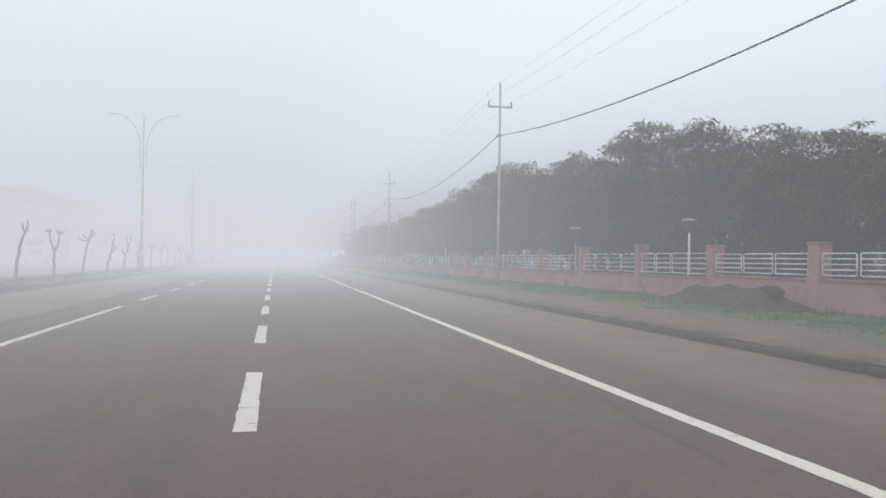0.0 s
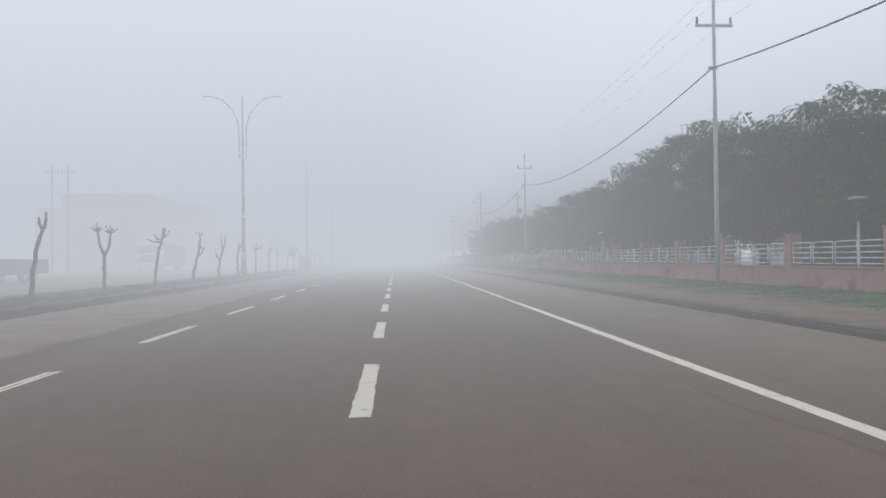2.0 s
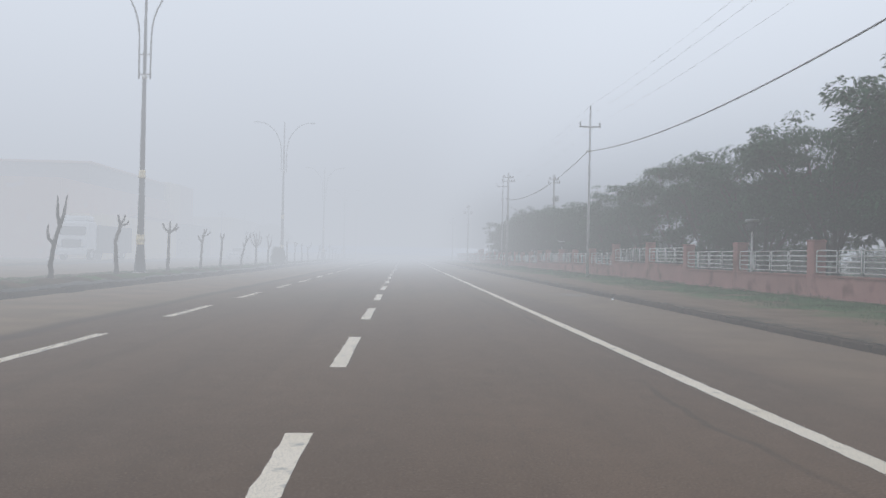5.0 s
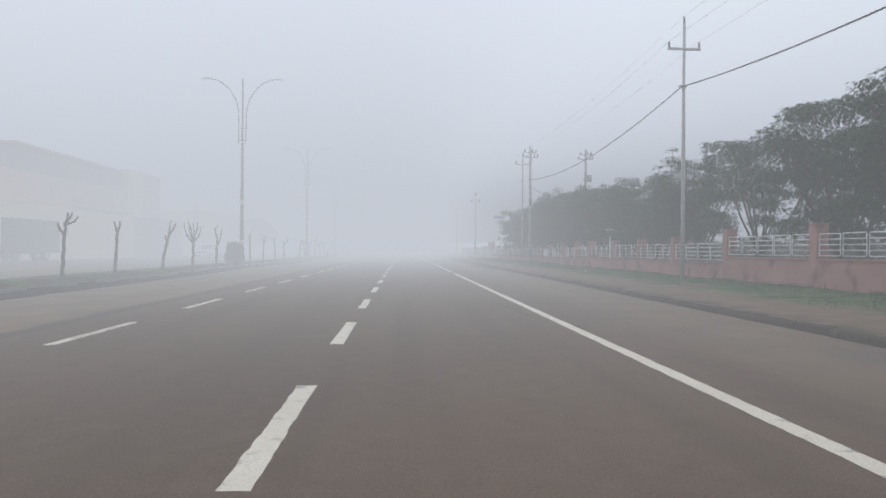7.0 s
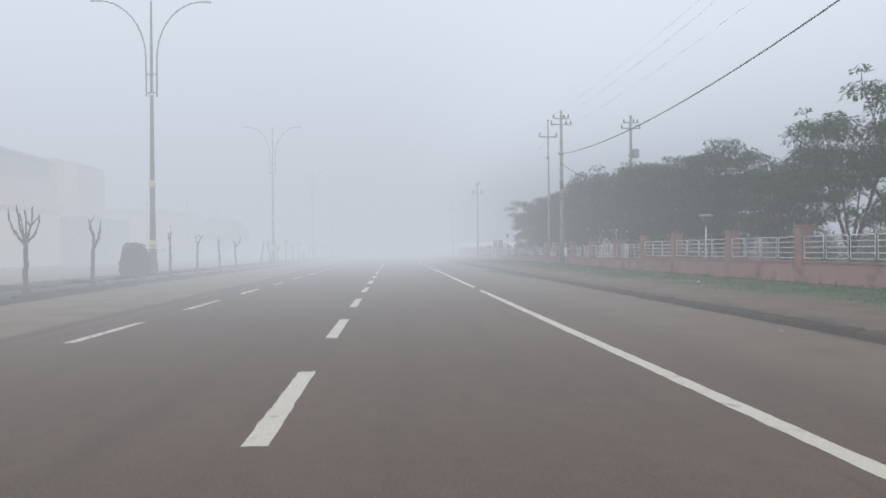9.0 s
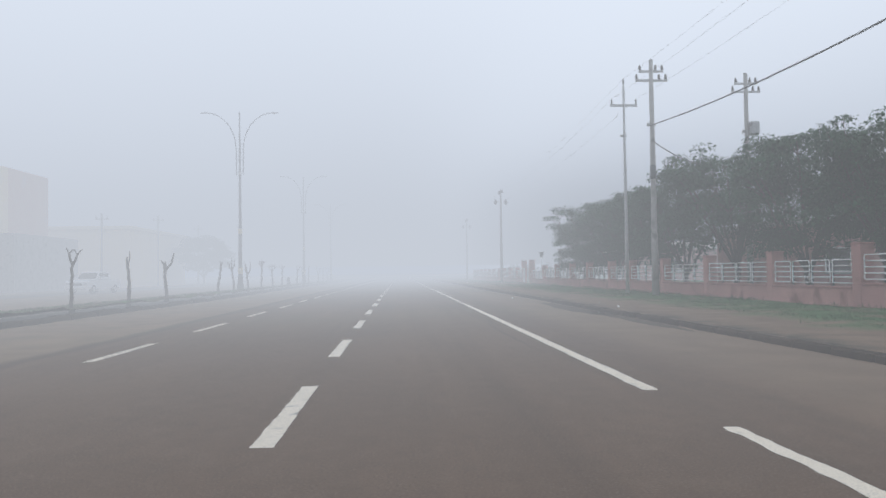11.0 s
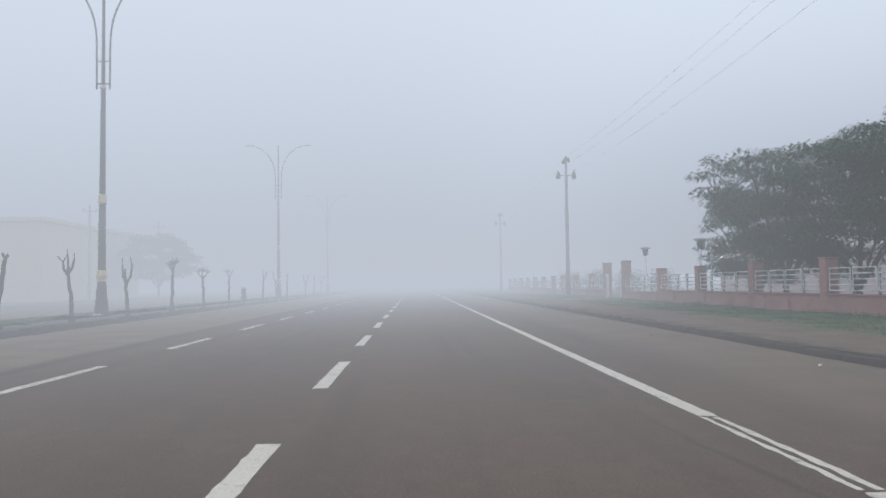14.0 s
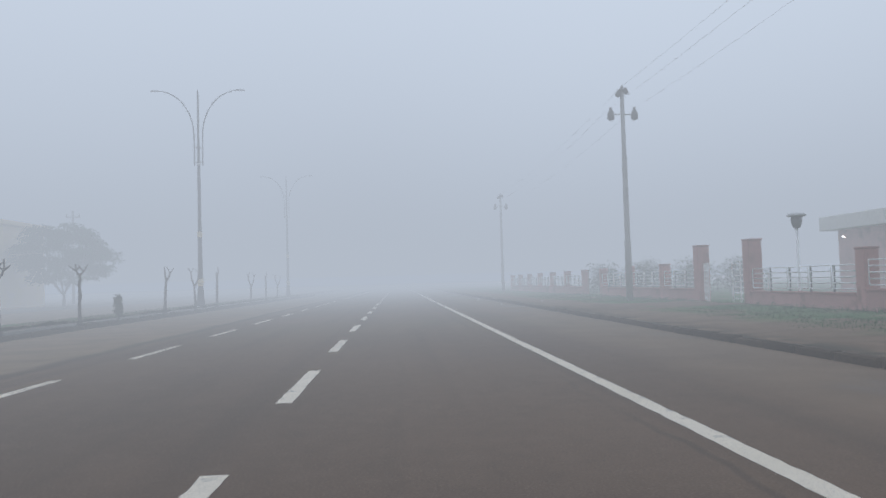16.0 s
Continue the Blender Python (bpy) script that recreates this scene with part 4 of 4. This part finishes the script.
# ---- houses and vehicles across the road ----
def villa():
    t = thing("house", "pale flat-roofed house with a cream stair tower and wing", "house", pose(-35, 118, 0))
    part("wall", box(-12, 0, 0, 35.55, -0.1, 8.5, 0.03), "beige", t, "beige stone-faced lower storeys")
    part("balcony", box(0.02, 1.3, 20, 35, 5.6, 6.6, 0.02), "beige", t)
    part("upper_storey", box(-12, -0.4, 8, 35.5, 8.55, 10.9, 0.03), "slate", t, "blue-grey glazed upper storey")
    part("roof", box(-12.4, 0.0, 7.6, 35.5, 10.92, 11.15, 0.03), "beige", t)
    part("stair_tower", box(-12, 0.4, 35.6, 41.0, -0.1, 11.4, 0.03), "cream", t, "cream stair tower")
    part("side_block", box(-12, 0.0, 41.05, 49.9, -0.1, 11.6, 0.03), "beige", t)
    part("wing", box(0.02, 3.4, 2, 29, -0.1, 4.9, 0.03), "cream", t, "cream ground-floor wing")
    part("annex", box(0.45, 3.4, 36, 49, -0.1, 5.2, 0.03), "concrete", t, "grey annex")


def plain_house(x, y, w, n, h, mat, words, pitched=False):
    t = thing("house", words, "house", pose(x, y, 0))
    part("wall", box(-w, 0, 0, n, -0.1, h, 0.03), mat, t)
    if pitched:
        bm = bmesh.new()
        pts = [(-w - 0.5, -0.5, h), (0.5, -0.5, h), (0.5, n + 0.5, h), (-w - 0.5, n + 0.5, h), (-w / 2, n * 0.25, h + 2.0), (-w / 2, n * 0.75, h + 2.0)]
        v = [bm.verts.new(p) for p in pts]
        for f in ((0, 1, 4), (1, 2, 5, 4), (2, 3, 5), (3, 0, 4, 5), (3, 2, 1, 0)):
            bm.faces.new([v[i] for i in f])
        part("roof", bm, "roof", t, "red-brown hipped roof")
    else:
        part("roof", box(-w - 0.3, 0.3, -0.3, n + 0.3, h, h + 0.4, 0.03), "cream", t)


villa()
plain_house(-37, 169.5, 10, 9, 3.9, "beige", "low house with a red-brown hipped roof", True)
plain_house(-32, 183, 12, 24, 7.2, "cream", "long two-storey cream house with a flat roof")


def wheel(x, y, r, w, parent):
    tyre = part("wheel", tube([(x - w / 2, y, r), (x - w / 2 + 0.03, y, r), (x + w / 2 - 0.03, y, r), (x + w / 2, y, r)], [r * 0.86, r, r, r * 0.86], 18), "rubber", parent)
    part("rim", tube([(x - w / 2 - 0.01, y, r), (x + w / 2 + 0.01, y, r)], r * 0.55, 14), "galv", tyre, "grey steel rim")


def truck(at, bed_top=2.85):
    t = thing("truck", "parked white-cabbed lorry with a grey covered load bed", "truck", at, "lorries parked across the road")
    bm = box(-1.15, 1.15, 0, 1.9, 0.75, 3.05, 0.12)
    for v in bm.verts:
        if v.co.z > 2.0 and v.co.y < 0.3:
            v.co.y += 0.22
    cab = part("cab", bm, "car_white", t, "white driver's cab")
    part("windscreen", box(-1.0, 1.0, 0.06, 0.24, 1.95, 2.65, 0.03), "glass", cab)
    part("grille", box(-0.75, 0.75, -0.04, 0.05, 1.0, 1.65, 0.02), "grey_panel", cab)
    part("bumper", box(-1.15, 1.15, -0.14, 0.1, 0.45, 0.85, 0.04), "car_white", cab)
    for s in (-0.9, 0.9):
        part("headlight", box(s - 0.16, s + 0.16, -0.06, 0.06, 0.95, 1.2, 0.03), "galv", cab)
    part("deflector", box(-1.0, 1.0, 0.5, 1.8, 3.05, 3.5, 0.12), "car_white", cab)
    part("load_bed", box(-1.22, 1.22, 2.1, 9.4, 0.6, bed_top, 0.05), "grey_panel", t, "grey covered load bed")
    part("chassis", box(-0.5, 0.5, 0.3, 9.2, 0.55, 0.98, 0.03), "rubber", t)
    for x in (-1.0, 1.0):
        for y in (1.0, 6.4, 7.6):
            wheel(x, y, 0.48, 0.3, t)


truck(pose(-28.9, 106.5, 0.1) @ Matrix.Diagonal((1.15, 1.2, 1.15, 1)))
truck(pose(-23.6, 57.0, 0), 1.5)


def slab(outline, half, inset, mat, name, parent, label=""):
    """A side outline (y, z) drawn out across x, drawn in above the belt line."""
    bm = bmesh.new()
    sides = []
    for s in (-1, 1):
        sides.append([bm.verts.new((s * (half - (inset if z > 1.15 else 0.0)), y, z)) for y, z in outline])
    bm.faces.new(sides[0][::-1])
    bm.faces.new(sides[1])
    n = len(outline)
    for k in range(n):
        bm.faces.new((sides[0][k], sides[0][(k + 1) % n], sides[1][(k + 1) % n], sides[1][k]))
    bmesh.ops.recalc_face_normals(bm, faces=bm.faces)
    bmesh.ops.bevel(bm, geom=[e for e in bm.edges if not e.is_boundary], offset=0.035, segments=2, affect="EDGES")
    return part(name, bm, mat, parent, label)


def pickup(at):
    t = thing("pickup", "parked white double-cab pickup facing the traffic", "car", at)
    body = slab([(0.0, 0.42), (0.0, 0.92), (0.18, 1.04), (1.4, 1.14), (5.1, 1.1), (5.15, 0.5), (4.55, 0.42)], 0.9, 0.0, "car_white", "body", t)
    cab = slab([(1.36, 1.1), (2.05, 1.7), (2.3, 1.76), (3.3, 1.75), (3.5, 1.66), (3.72, 1.1)], 0.86, 0.12, "car_white", "cab", t)
    screen = bmesh.new()
    for x0, x1, y0, z0, y1, z1 in ((0.74, 0.66, 1.47, 1.21, 1.98, 1.66),):
        quad = [screen.verts.new(p) for p in ((-x0, y0 - 0.04, z0), (x0, y0 - 0.04, z0), (x1, y1 - 0.04, z1), (-x1, y1 - 0.04, z1))]
        screen.faces.new(quad)
    bmesh.ops.solidify(screen, geom=screen.faces[:], thickness=0.02)
    part("windscreen", screen, "glass", cab)
    part("grille", box(-0.5, 0.5, -0.03, 0.04, 0.68, 0.88, 0.01), "grey_panel", body)
    part("bumper", box(-0.9, 0.9, -0.1, 0.08, 0.4, 0.64, 0.04), "car_white", body)
    for s in (-1, 1):
        part("headlight", box(s * 0.7 - 0.17, s * 0.7 + 0.17, -0.025, 0.1, 0.74, 0.92, 0.03), "galv", body, "clear headlight")
        for y0, y1 in ((1.95, 2.55), (2.65, 3.3)):
            part("side_window", box(s * 0.795 - 0.015, s * 0.795 + 0.015, y0, y1, 1.22, 1.62, 0.005), "glass", cab)
        part("mirror", box(s * 0.98 - 0.09, s * 0.98 + 0.09, 1.72, 1.84, 1.16, 1.34, 0.03), "car_white", cab)
        for y in (0.95, 4.15):
            wheel(s * 0.8, y, 0.37, 0.24, t)


pickup(pose(-23.6, 147.0, 0, 0, 0, -8))


def service_cabinet(at):
    t = thing("service_cabinet", "dark metal service cabinet with a pale band", "cabinet", at)
    part("body", box(-0.33, 0.33, -0.22, 0.22, 0, 1.2, 0.02), "cabinet", t)
    part("lid", box(-0.36, 0.36, -0.25, 0.25, 1.2, 1.26, 0.015), "cabinet", t)
    part("band", box(-0.3, 0.3, -0.226, -0.2, 0.62, 0.655), "cream_ring", t, "pale band")
    for s in (-0.315, 0.315):
        part("edge_strip", box(s - 0.025, s + 0.025, -0.228, -0.2, 0.0, 1.2), "cream_ring", t, "pale edge strip")


service_cabinet(pose(-10.2, 30.25, 0.2))


def far_pole(x, y, h):
    t = thing("utility_pole", "grey utility pole with a crossarm in front of the houses", "utility pole", pose(x, y, 0.05), "poles across the road")
    part("shaft", lathe([(0.16, -0.1), (0.11, h)], 10), "concrete", t)
    arm = part("crossarm", box(-0.7, 0.7, -0.05, 0.05, h - 0.7, h - 0.58, 0.01), "galv", t)
    for s in (-0.6, 0.0, 0.6):
        insulator((s, 0, h - 0.58), 0.25, arm, 0.07)


for x, y, h in ((-31, 171.5, 8.2), (-31, 190.7, 9.4), (-33.5, 96.0, 11.2), (-35.1, 96.0, 11.2), (-31, 211.0, 9.4)):
    far_pole(x, y, h)


# ---- trees behind the wall ----
def frond_crown(clumps, count, length, seed):
    """Drooping feather leaves that spread from the heart of each clump (x, y, z, reach, rise)."""
    rng = np.random.default_rng(seed)
    c = np.array(clumps, float)
    share_of = c[:, 3] ** 2
    pick = rng.choice(len(c), count, p=share_of / share_of.sum())
    a = rng.uniform(0, 2 * math.pi, count)
    reach, rise = c[pick, 3], c[pick, 4]
    out = np.stack([np.cos(a), np.sin(a), np.zeros(count)], 1)
    side = np.stack([-np.sin(a), np.cos(a), np.zeros(count)], 1)
    up = np.array((0.0, 0.0, 1.0))
    start = c[pick, :3] + out * (reach * rng.uniform(0.0, 0.75, count) ** 0.8)[:, None] + up * (rise * rng.uniform(-0.55, 0.85, count))[:, None]
    start[:, 2] -= 0.3 * np.hypot(start[:, 0] - c[pick, 0], start[:, 1] - c[pick, 1]) ** 2 / reach
    long = length * rng.uniform(0.6, 1.25, count)
    lift, droop = rng.uniform(-0.1, 0.75, count), rng.uniform(0.35, 1.1, count)
    wide = long * rng.uniform(0.13, 0.2, count)
    tilt = rng.normal(0, 0.45, count)

    def along(u):
        return start + out * (long * u * (1 - 0.15 * u))[:, None] + up * (long * (lift * u - droop * u * u))[:, None]

    def edge(u, w, s):
        return along(u) + s * side * (wide * w)[:, None] + up * (wide * w * (s * tilt - 0.35))[:, None]

    pts = [along(0.0), along(0.5), along(1.0), edge(0.45, 1.0, 1), edge(0.45, 1.0, -1)]
    verts = np.stack(pts, 1).reshape(-1, 3)
    base = 5 * np.arange(count)[:, None]
    tris = np.concatenate([base + np.array(f) for f in ((0, 3, 1), (1, 3, 2), (0, 1, 4), (1, 2, 4))])
    me = bpy.data.meshes.new("crown")
    me.from_pydata(verts.tolist(), [], tris.tolist())
    return me


def broad_tree(seed, h, r, leaves, inner, low=0.6, length=0.2, crests=3):
    """A short trunk that forks low, long rising limbs, and a crown of umbrella-shaped leaf clumps with gaps."""
    rnd = random.Random(seed)
    t = thing("tree", "broad green tree with layered drooping leaf clumps behind the wall", "tree", group="trees behind the boundary wall")
    fork = rnd.uniform(0.8, 1.3)
    part("trunk", tube([(0, 0, -0.2), (0.03, 0, 0.4), (rnd.uniform(-0.1, 0.1), rnd.uniform(-0.1, 0.1), fork)], [0.17, 0.125, 0.105], 9), "bark", t)
    clumps = []
    limbs = 8
    for k in range(limbs):
        a = 2 * math.pi * (k + rnd.uniform(-0.3, 0.3)) / limbs
        reach = r * rnd.uniform(0.35, 0.85)
        top = h * rnd.uniform(0.66, 0.93) * (1.0 - 0.2 * (reach / r) ** 2)
        e = Vector((reach * math.cos(a), reach * math.sin(a), top))
        mid = Vector((e.x * 0.45, e.y * 0.45, fork + (top - fork) * rnd.uniform(0.35, 0.5)))
        bm = tube([(0, 0, fork - 0.1), mid * 0.5 + Vector((0, 0, fork * 0.5)), mid, mid.lerp(e, 0.5) + Vector((0, 0, 0.15)), e], [0.062, 0.052, 0.042, 0.03, 0.015], 7)
        for j in range(4):
            s = mid.lerp(e, rnd.uniform(0.0, 0.8))
            b = s + Vector((rnd.uniform(-1, 1), rnd.uniform(-1, 1), rnd.uniform(0.2, 1.0))) * r * 0.33
            tube([s, s.lerp(b, 0.5) + Vector((0, 0, 0.1)), b], [0.024, 0.018, 0.009], 5, True, bm)
            clumps.append((b.x, b.y, b.z, rnd.uniform(0.45, 0.8), rnd.uniform(0.2, 0.34)))
        if k < crests:
            tip = e + Vector((rnd.uniform(-0.3, 0.3), rnd.uniform(-0.3, 0.3), rnd.uniform(0.35, 0.65)))
            tip.z = min(tip.z, h * 0.97)
            tube([e, e.lerp(tip, 0.5) + Vector((0.05, 0, 0)), tip], [0.016, 0.013, 0.008], 5, True, bm)
            clumps.append((tip.x, tip.y, tip.z, rnd.uniform(0.34, 0.5), 0.14))
        part("limb", bm, "bark", t)
        clumps.append((e.x, e.y, e.z, rnd.uniform(0.6, 0.95), rnd.uniform(0.22, 0.36)))
    for k in range(inner):
        d = Vector((rnd.gauss(0, 1), rnd.gauss(0, 1), rnd.gauss(0, 1))).normalized() * rnd.uniform(0.35, 1.0) ** 0.5
        clumps.append((0.86 * r * d.x, 0.86 * r * d.y, h * (low + (0.95 - low) * d.z), rnd.uniform(0.5, 0.95), rnd.uniform(0.22, 0.4)))
    me = frond_crown(clumps, leaves, length, seed)
    me.materials.append(M["leaf"])
    crown = new("crown", me)
    crown.parent = t
    return t


KINDS = [broad_tree(41, 7.0, 3.1, 17000, 72, 0.56), broad_tree(42, 7.0, 3.4, 18000, 78, 0.56), broad_tree(43, 7.0, 3.2, 17000, 72, 0.55), broad_tree(44, 7.0, 3.2, 12500, 42, 0.58), broad_tree(45, 7.0, 3.0, 10000, 24, 0.6, 0.2, 5),
         broad_tree(46, 7.0, 3.6, 3400, 60, 0.6, 0.5), broad_tree(47, 7.0, 3.8, 25000, 90, 0.54, 0.19)]
# x, y, height, kind
ROW = ((16.5, 8.0, 6.4, 0), (16.8, 13.5, 6.0, 1), (16.6, 19.0, 5.3, 2), (16.8, 23.5, 5.7, 0), (16.4, 28.2, 6.8, 1), (16.3, 33.2, 7.6, 3), (16.4, 37.8, 7.5, 2), (16.0, 42.4, 7.1, 0), (16.2, 47.3, 7.7, 1), (15.8, 51.8, 8.0, 2), (15.8, 57.6, 7.7, 0),
       (16.0, 63.2, 7.1, 1), (16.0, 68.5, 6.7, 2), (16.0, 74.3, 6.9, 3), (16.2, 79.2, 7.0, 0), (16.2, 85.2, 6.6, 3), (16.2, 91.5, 6.4, 4), (16.4, 95.0, 6.0, 4), (16.4, 99.2, 5.4, 4), (16.0, 104.5, 6.4, 3), (16.2, 110.0, 6.3, 1), (16.2, 115.0, 6.6, 0),
       (15.8, 120.2, 7.3, 1), (16.0, 126.6, 7.0, 2), (16.2, 131.0, 6.5, 3), (16.0, 135.0, 6.7, 1), (16.0, 139.4, 6.4, 2), (15.4, 143.3, 6.9, 6), (15.1, 144.8, 5.0, 6),
       (21.0, 12.0, 5.4, 5), (21.5, 17.5, 5.3, 5), (20.8, 23.0, 5.6, 5), (21.2, 28.6, 6.0, 5), (21.5, 34.0, 7.0, 5), (20.6, 39.6, 6.6, 5), (21.3, 45.0, 6.8, 5), (21.0, 50.6, 7.6, 5), (20.8, 56.0, 7.6, 5), (21.4, 61.8, 6.8, 5), (21.0, 67.5, 6.4, 5), (21.6, 73.5, 6.3, 5),
       (26.0, 15.0, 6.0, 5), (26.5, 22.5, 6.2, 5), (26.0, 30.0, 6.6, 5), (26.8, 38.0, 7.0, 5), (26.2, 46.0, 7.2, 5), (26.5, 54.0, 7.2, 5), (26.0, 62.0, 7.0, 5), (22.0, 80.5, 6.4, 5), (22.5, 88.0, 6.0, 5), (22.5, 111.0, 6.2, 5), (21.5, 118.5, 6.4, 5), (24.5, 120.5, 6.4, 5)) + tuple((31.5 + 2.0 * (k % 3), 20.0 + 6.2 * k, 5.6 + 0.4 * (k % 4), 5) for k in range(11))
used = set()
rnd_row = random.Random(9)
for x, y, h, k in ROW:
    m = pose(x, y, 0.12, 0, 0, rnd_row.uniform(0, 360)) @ Matrix.Diagonal((h / 6.8, h / 6.8, h / 6.8, 1))
    if k in used:
        o = copy_thing(KINDS[k], m)
        o.matrix_basis = m
    else:
        KINDS[k].matrix_basis = m
        used.add(k)


def dim_tree(at, seed, h, r):
    t = broad_tree(seed, h, r, 9000, 110, 0.58, 0.5)
    tagged(t, "large grey-green tree dim in the fog beside a house", "tree", "trees by the houses")
    t.matrix_basis = at


dim_tree(pose(-27.5, 200.5, 0.1), 61, 7.6, 4.7)


# ---- low bushes behind the wall ----
def bush(seed, at, words):
    t = shrub("bush", words, 1.7, 1.9, 5000, seed, at)
    tagged(t, group="bushes behind the wall")
    return t


bush_one = bush(81, pose(18.6, 10.0, 0.1), "broad dark bush under the trees behind the wall")
bush_two = bush(82, pose(19.2, 13.6, 0.1), "broad dark bush under the trees behind the wall")
# rows at x 29.5 and 38: added filler that darkens pale gaps under crowns
for k, (x, y) in enumerate(((18.4, 17.3), (19.0, 21.0), (18.5, 24.6), (19.1, 28.3), (18.6, 32.0), (19.0, 35.8), (18.5, 39.5), (19.1, 43.4), (18.6, 47.0), (17.0, 180.5), (19.4, 178.8), (21.6, 177.0), (15.6, 185.0)) + tuple((24.5 + 0.7 * (i % 3), 81.0 + 3.3 * i) for i in range(12)) + tuple((29.5 + 0.8 * (i % 2), 81.2 + 3.2 * i) for i in range(15)) + tuple((38.0 + 0.8 * (i % 2), 24.0 + 3.0 * i) for i in range(24))):
    copy_thing((bush_one, bush_two)[k % 2], pose(x, y, 0.1, 0, 0, 67 * k))


for k in range(9):
    copy_thing((bush_one, bush_two)[k % 2], pose(17.6 + 0.7 * (k % 3), 26.0 + 2.5 * k, 0.1, 0, 0, 131 * k) @ Matrix.Diagonal((1.0, 1.0, 1.5, 1))).scale.z = 1.5


# ---- soil heap, litter, grass ----
heap_bm = grid(steps(-1.0, 0.62, 0.12), steps(0, 6.2, 0.2), lambda x, y: -0.05 + 0.8 * max(0, 1 - ((x - 0.2) / 0.95) ** 2) * max(0, math.sin(math.pi * y / 6.2)) ** 0.6 * (0.75 + 0.5 * wave(x, y, 1.3, 3)) + 0.04 * wave(x, y, 5, 1))
heap = part("soil_mound", heap_bm, "mud")
heap.matrix_basis = pose(12.45, 19.2, 0.14)
tagged(heap, "low heap of dark damp soil against the wall", "soil heap")


def rubble(at, s, seed, mat, words):
    rnd = random.Random(seed)
    bm = bmesh.new()
    bmesh.ops.create_icosphere(bm, subdivisions=2, radius=s)
    for v in bm.verts:
        v.co *= 1 + 0.35 * noise.noise(v.co * (2.2 / s) + Vector((seed, 0, 0)))
        v.co.z *= 0.6
    ob = part("stone", bm, mat)
    ob.matrix_basis = at
    tagged(ob, words, "stone", "loose stones on the verge")


rubble(pose(12.4, 20.0, 0.62, 10, 20, 30), 0.26, 1, "mud", "dark lump of soil on the heap")
rubble(pose(12.3, 19.0, 0.2), 0.13, 2, "mud", "dark lump of soil beside the heap")
rs = random.Random(12)
for k in range(26):
    y = rs.uniform(8, 190)
    x = rs.choice((rs.uniform(7.6, 12.5), rs.uniform(5.9, 7.0)))
    rubble(pose(x, y, (verge_height(x, y) if x > 7.2 else 0) + 0.01, 0, 0, rs.uniform(0, 360)), rs.uniform(0.018, 0.045), 20 + k, rs.choice(("concrete", "soil", "soil", "white_metal")), "small pale stone or scrap of litter")


def grass(name, label, x0, x1, y0, y1, count, seed, height, hf, where):
    rng = np.random.default_rng(seed)
    verts, faces = [], []
    made = 0
    while made < count:
        x, y = rng.uniform(x0, x1), rng.uniform(y0, y1)
        if where(x, y) < rng.uniform(0, 1):
            continue
        a, h, w = rng.uniform(0, 6.28), height * rng.uniform(0.5, 1.4), rng.uniform(0.008, 0.018)
        z = hf(x, y) - 0.01
        dx, dy = math.cos(a), math.sin(a)
        lx, ly = rng.normal(0, 0.35, 2) * h
        k = len(verts)
        verts += [(x - dx * w, y - dy * w, z), (x + dx * w, y + dy * w, z), (x + lx, y + ly, z + h)]
        faces.append((k, k + 1, k + 2))
        made += 1
    me = bpy.data.meshes.new(name)
    me.from_pydata(verts, [], faces)
    me.materials.append(M["grass"])
    return tagged(new(name, me), label, "grass", kind="stuff")


grass("grass", "short patchy green grass along the foot of the wall", 8.9, 13.15, 4, 185, 110000, 3, 0.035, verge_height, lambda x, y: (y < 158 or y > 163.4) * max(0, min(1, (x - 9.2 + 1.2 * wave(x, y, 0.35)) / 1.5)) * (0.35 + 0.65 * (wave(x, y, 0.7) > -0.25)))
grass("grass", "thin short grass on the median", -12.3, -9.2, 24, 220, 24000, 4, 0.06, median_height, lambda x, y: 0.25 + 0.75 * (wave(x, y, 0.5, 9) > 0))
grass("grass", "taller weeds at the foot of the wall", 12.7, 13.18, 4, 185, 4000, 5, 0.13, verge_height, lambda x, y: max(0, wave(x, y, 0.4, 6) + 0.25))

path = part("path", grid(steps(7.35, 13.2, 0.4), steps(158.2, 163.2, 0.4), lambda x, y: verge_height(x, y) + 0.012 + 0.008 * wave(x, y, 2.0, 8)), "path")
tagged(path, "bare trodden soil path leading to the gate", "path", kind="structure")

# ---- kerb stones ----
kerb("low dirt-covered concrete kerb between road and verge", 7.1, -10, 230, 0.17, 0.118, 0.018, 71)
kerb("broken rough concrete kerb of the median", -0.24, 4, 230, 0.26, 0.17, 0.06, 72)
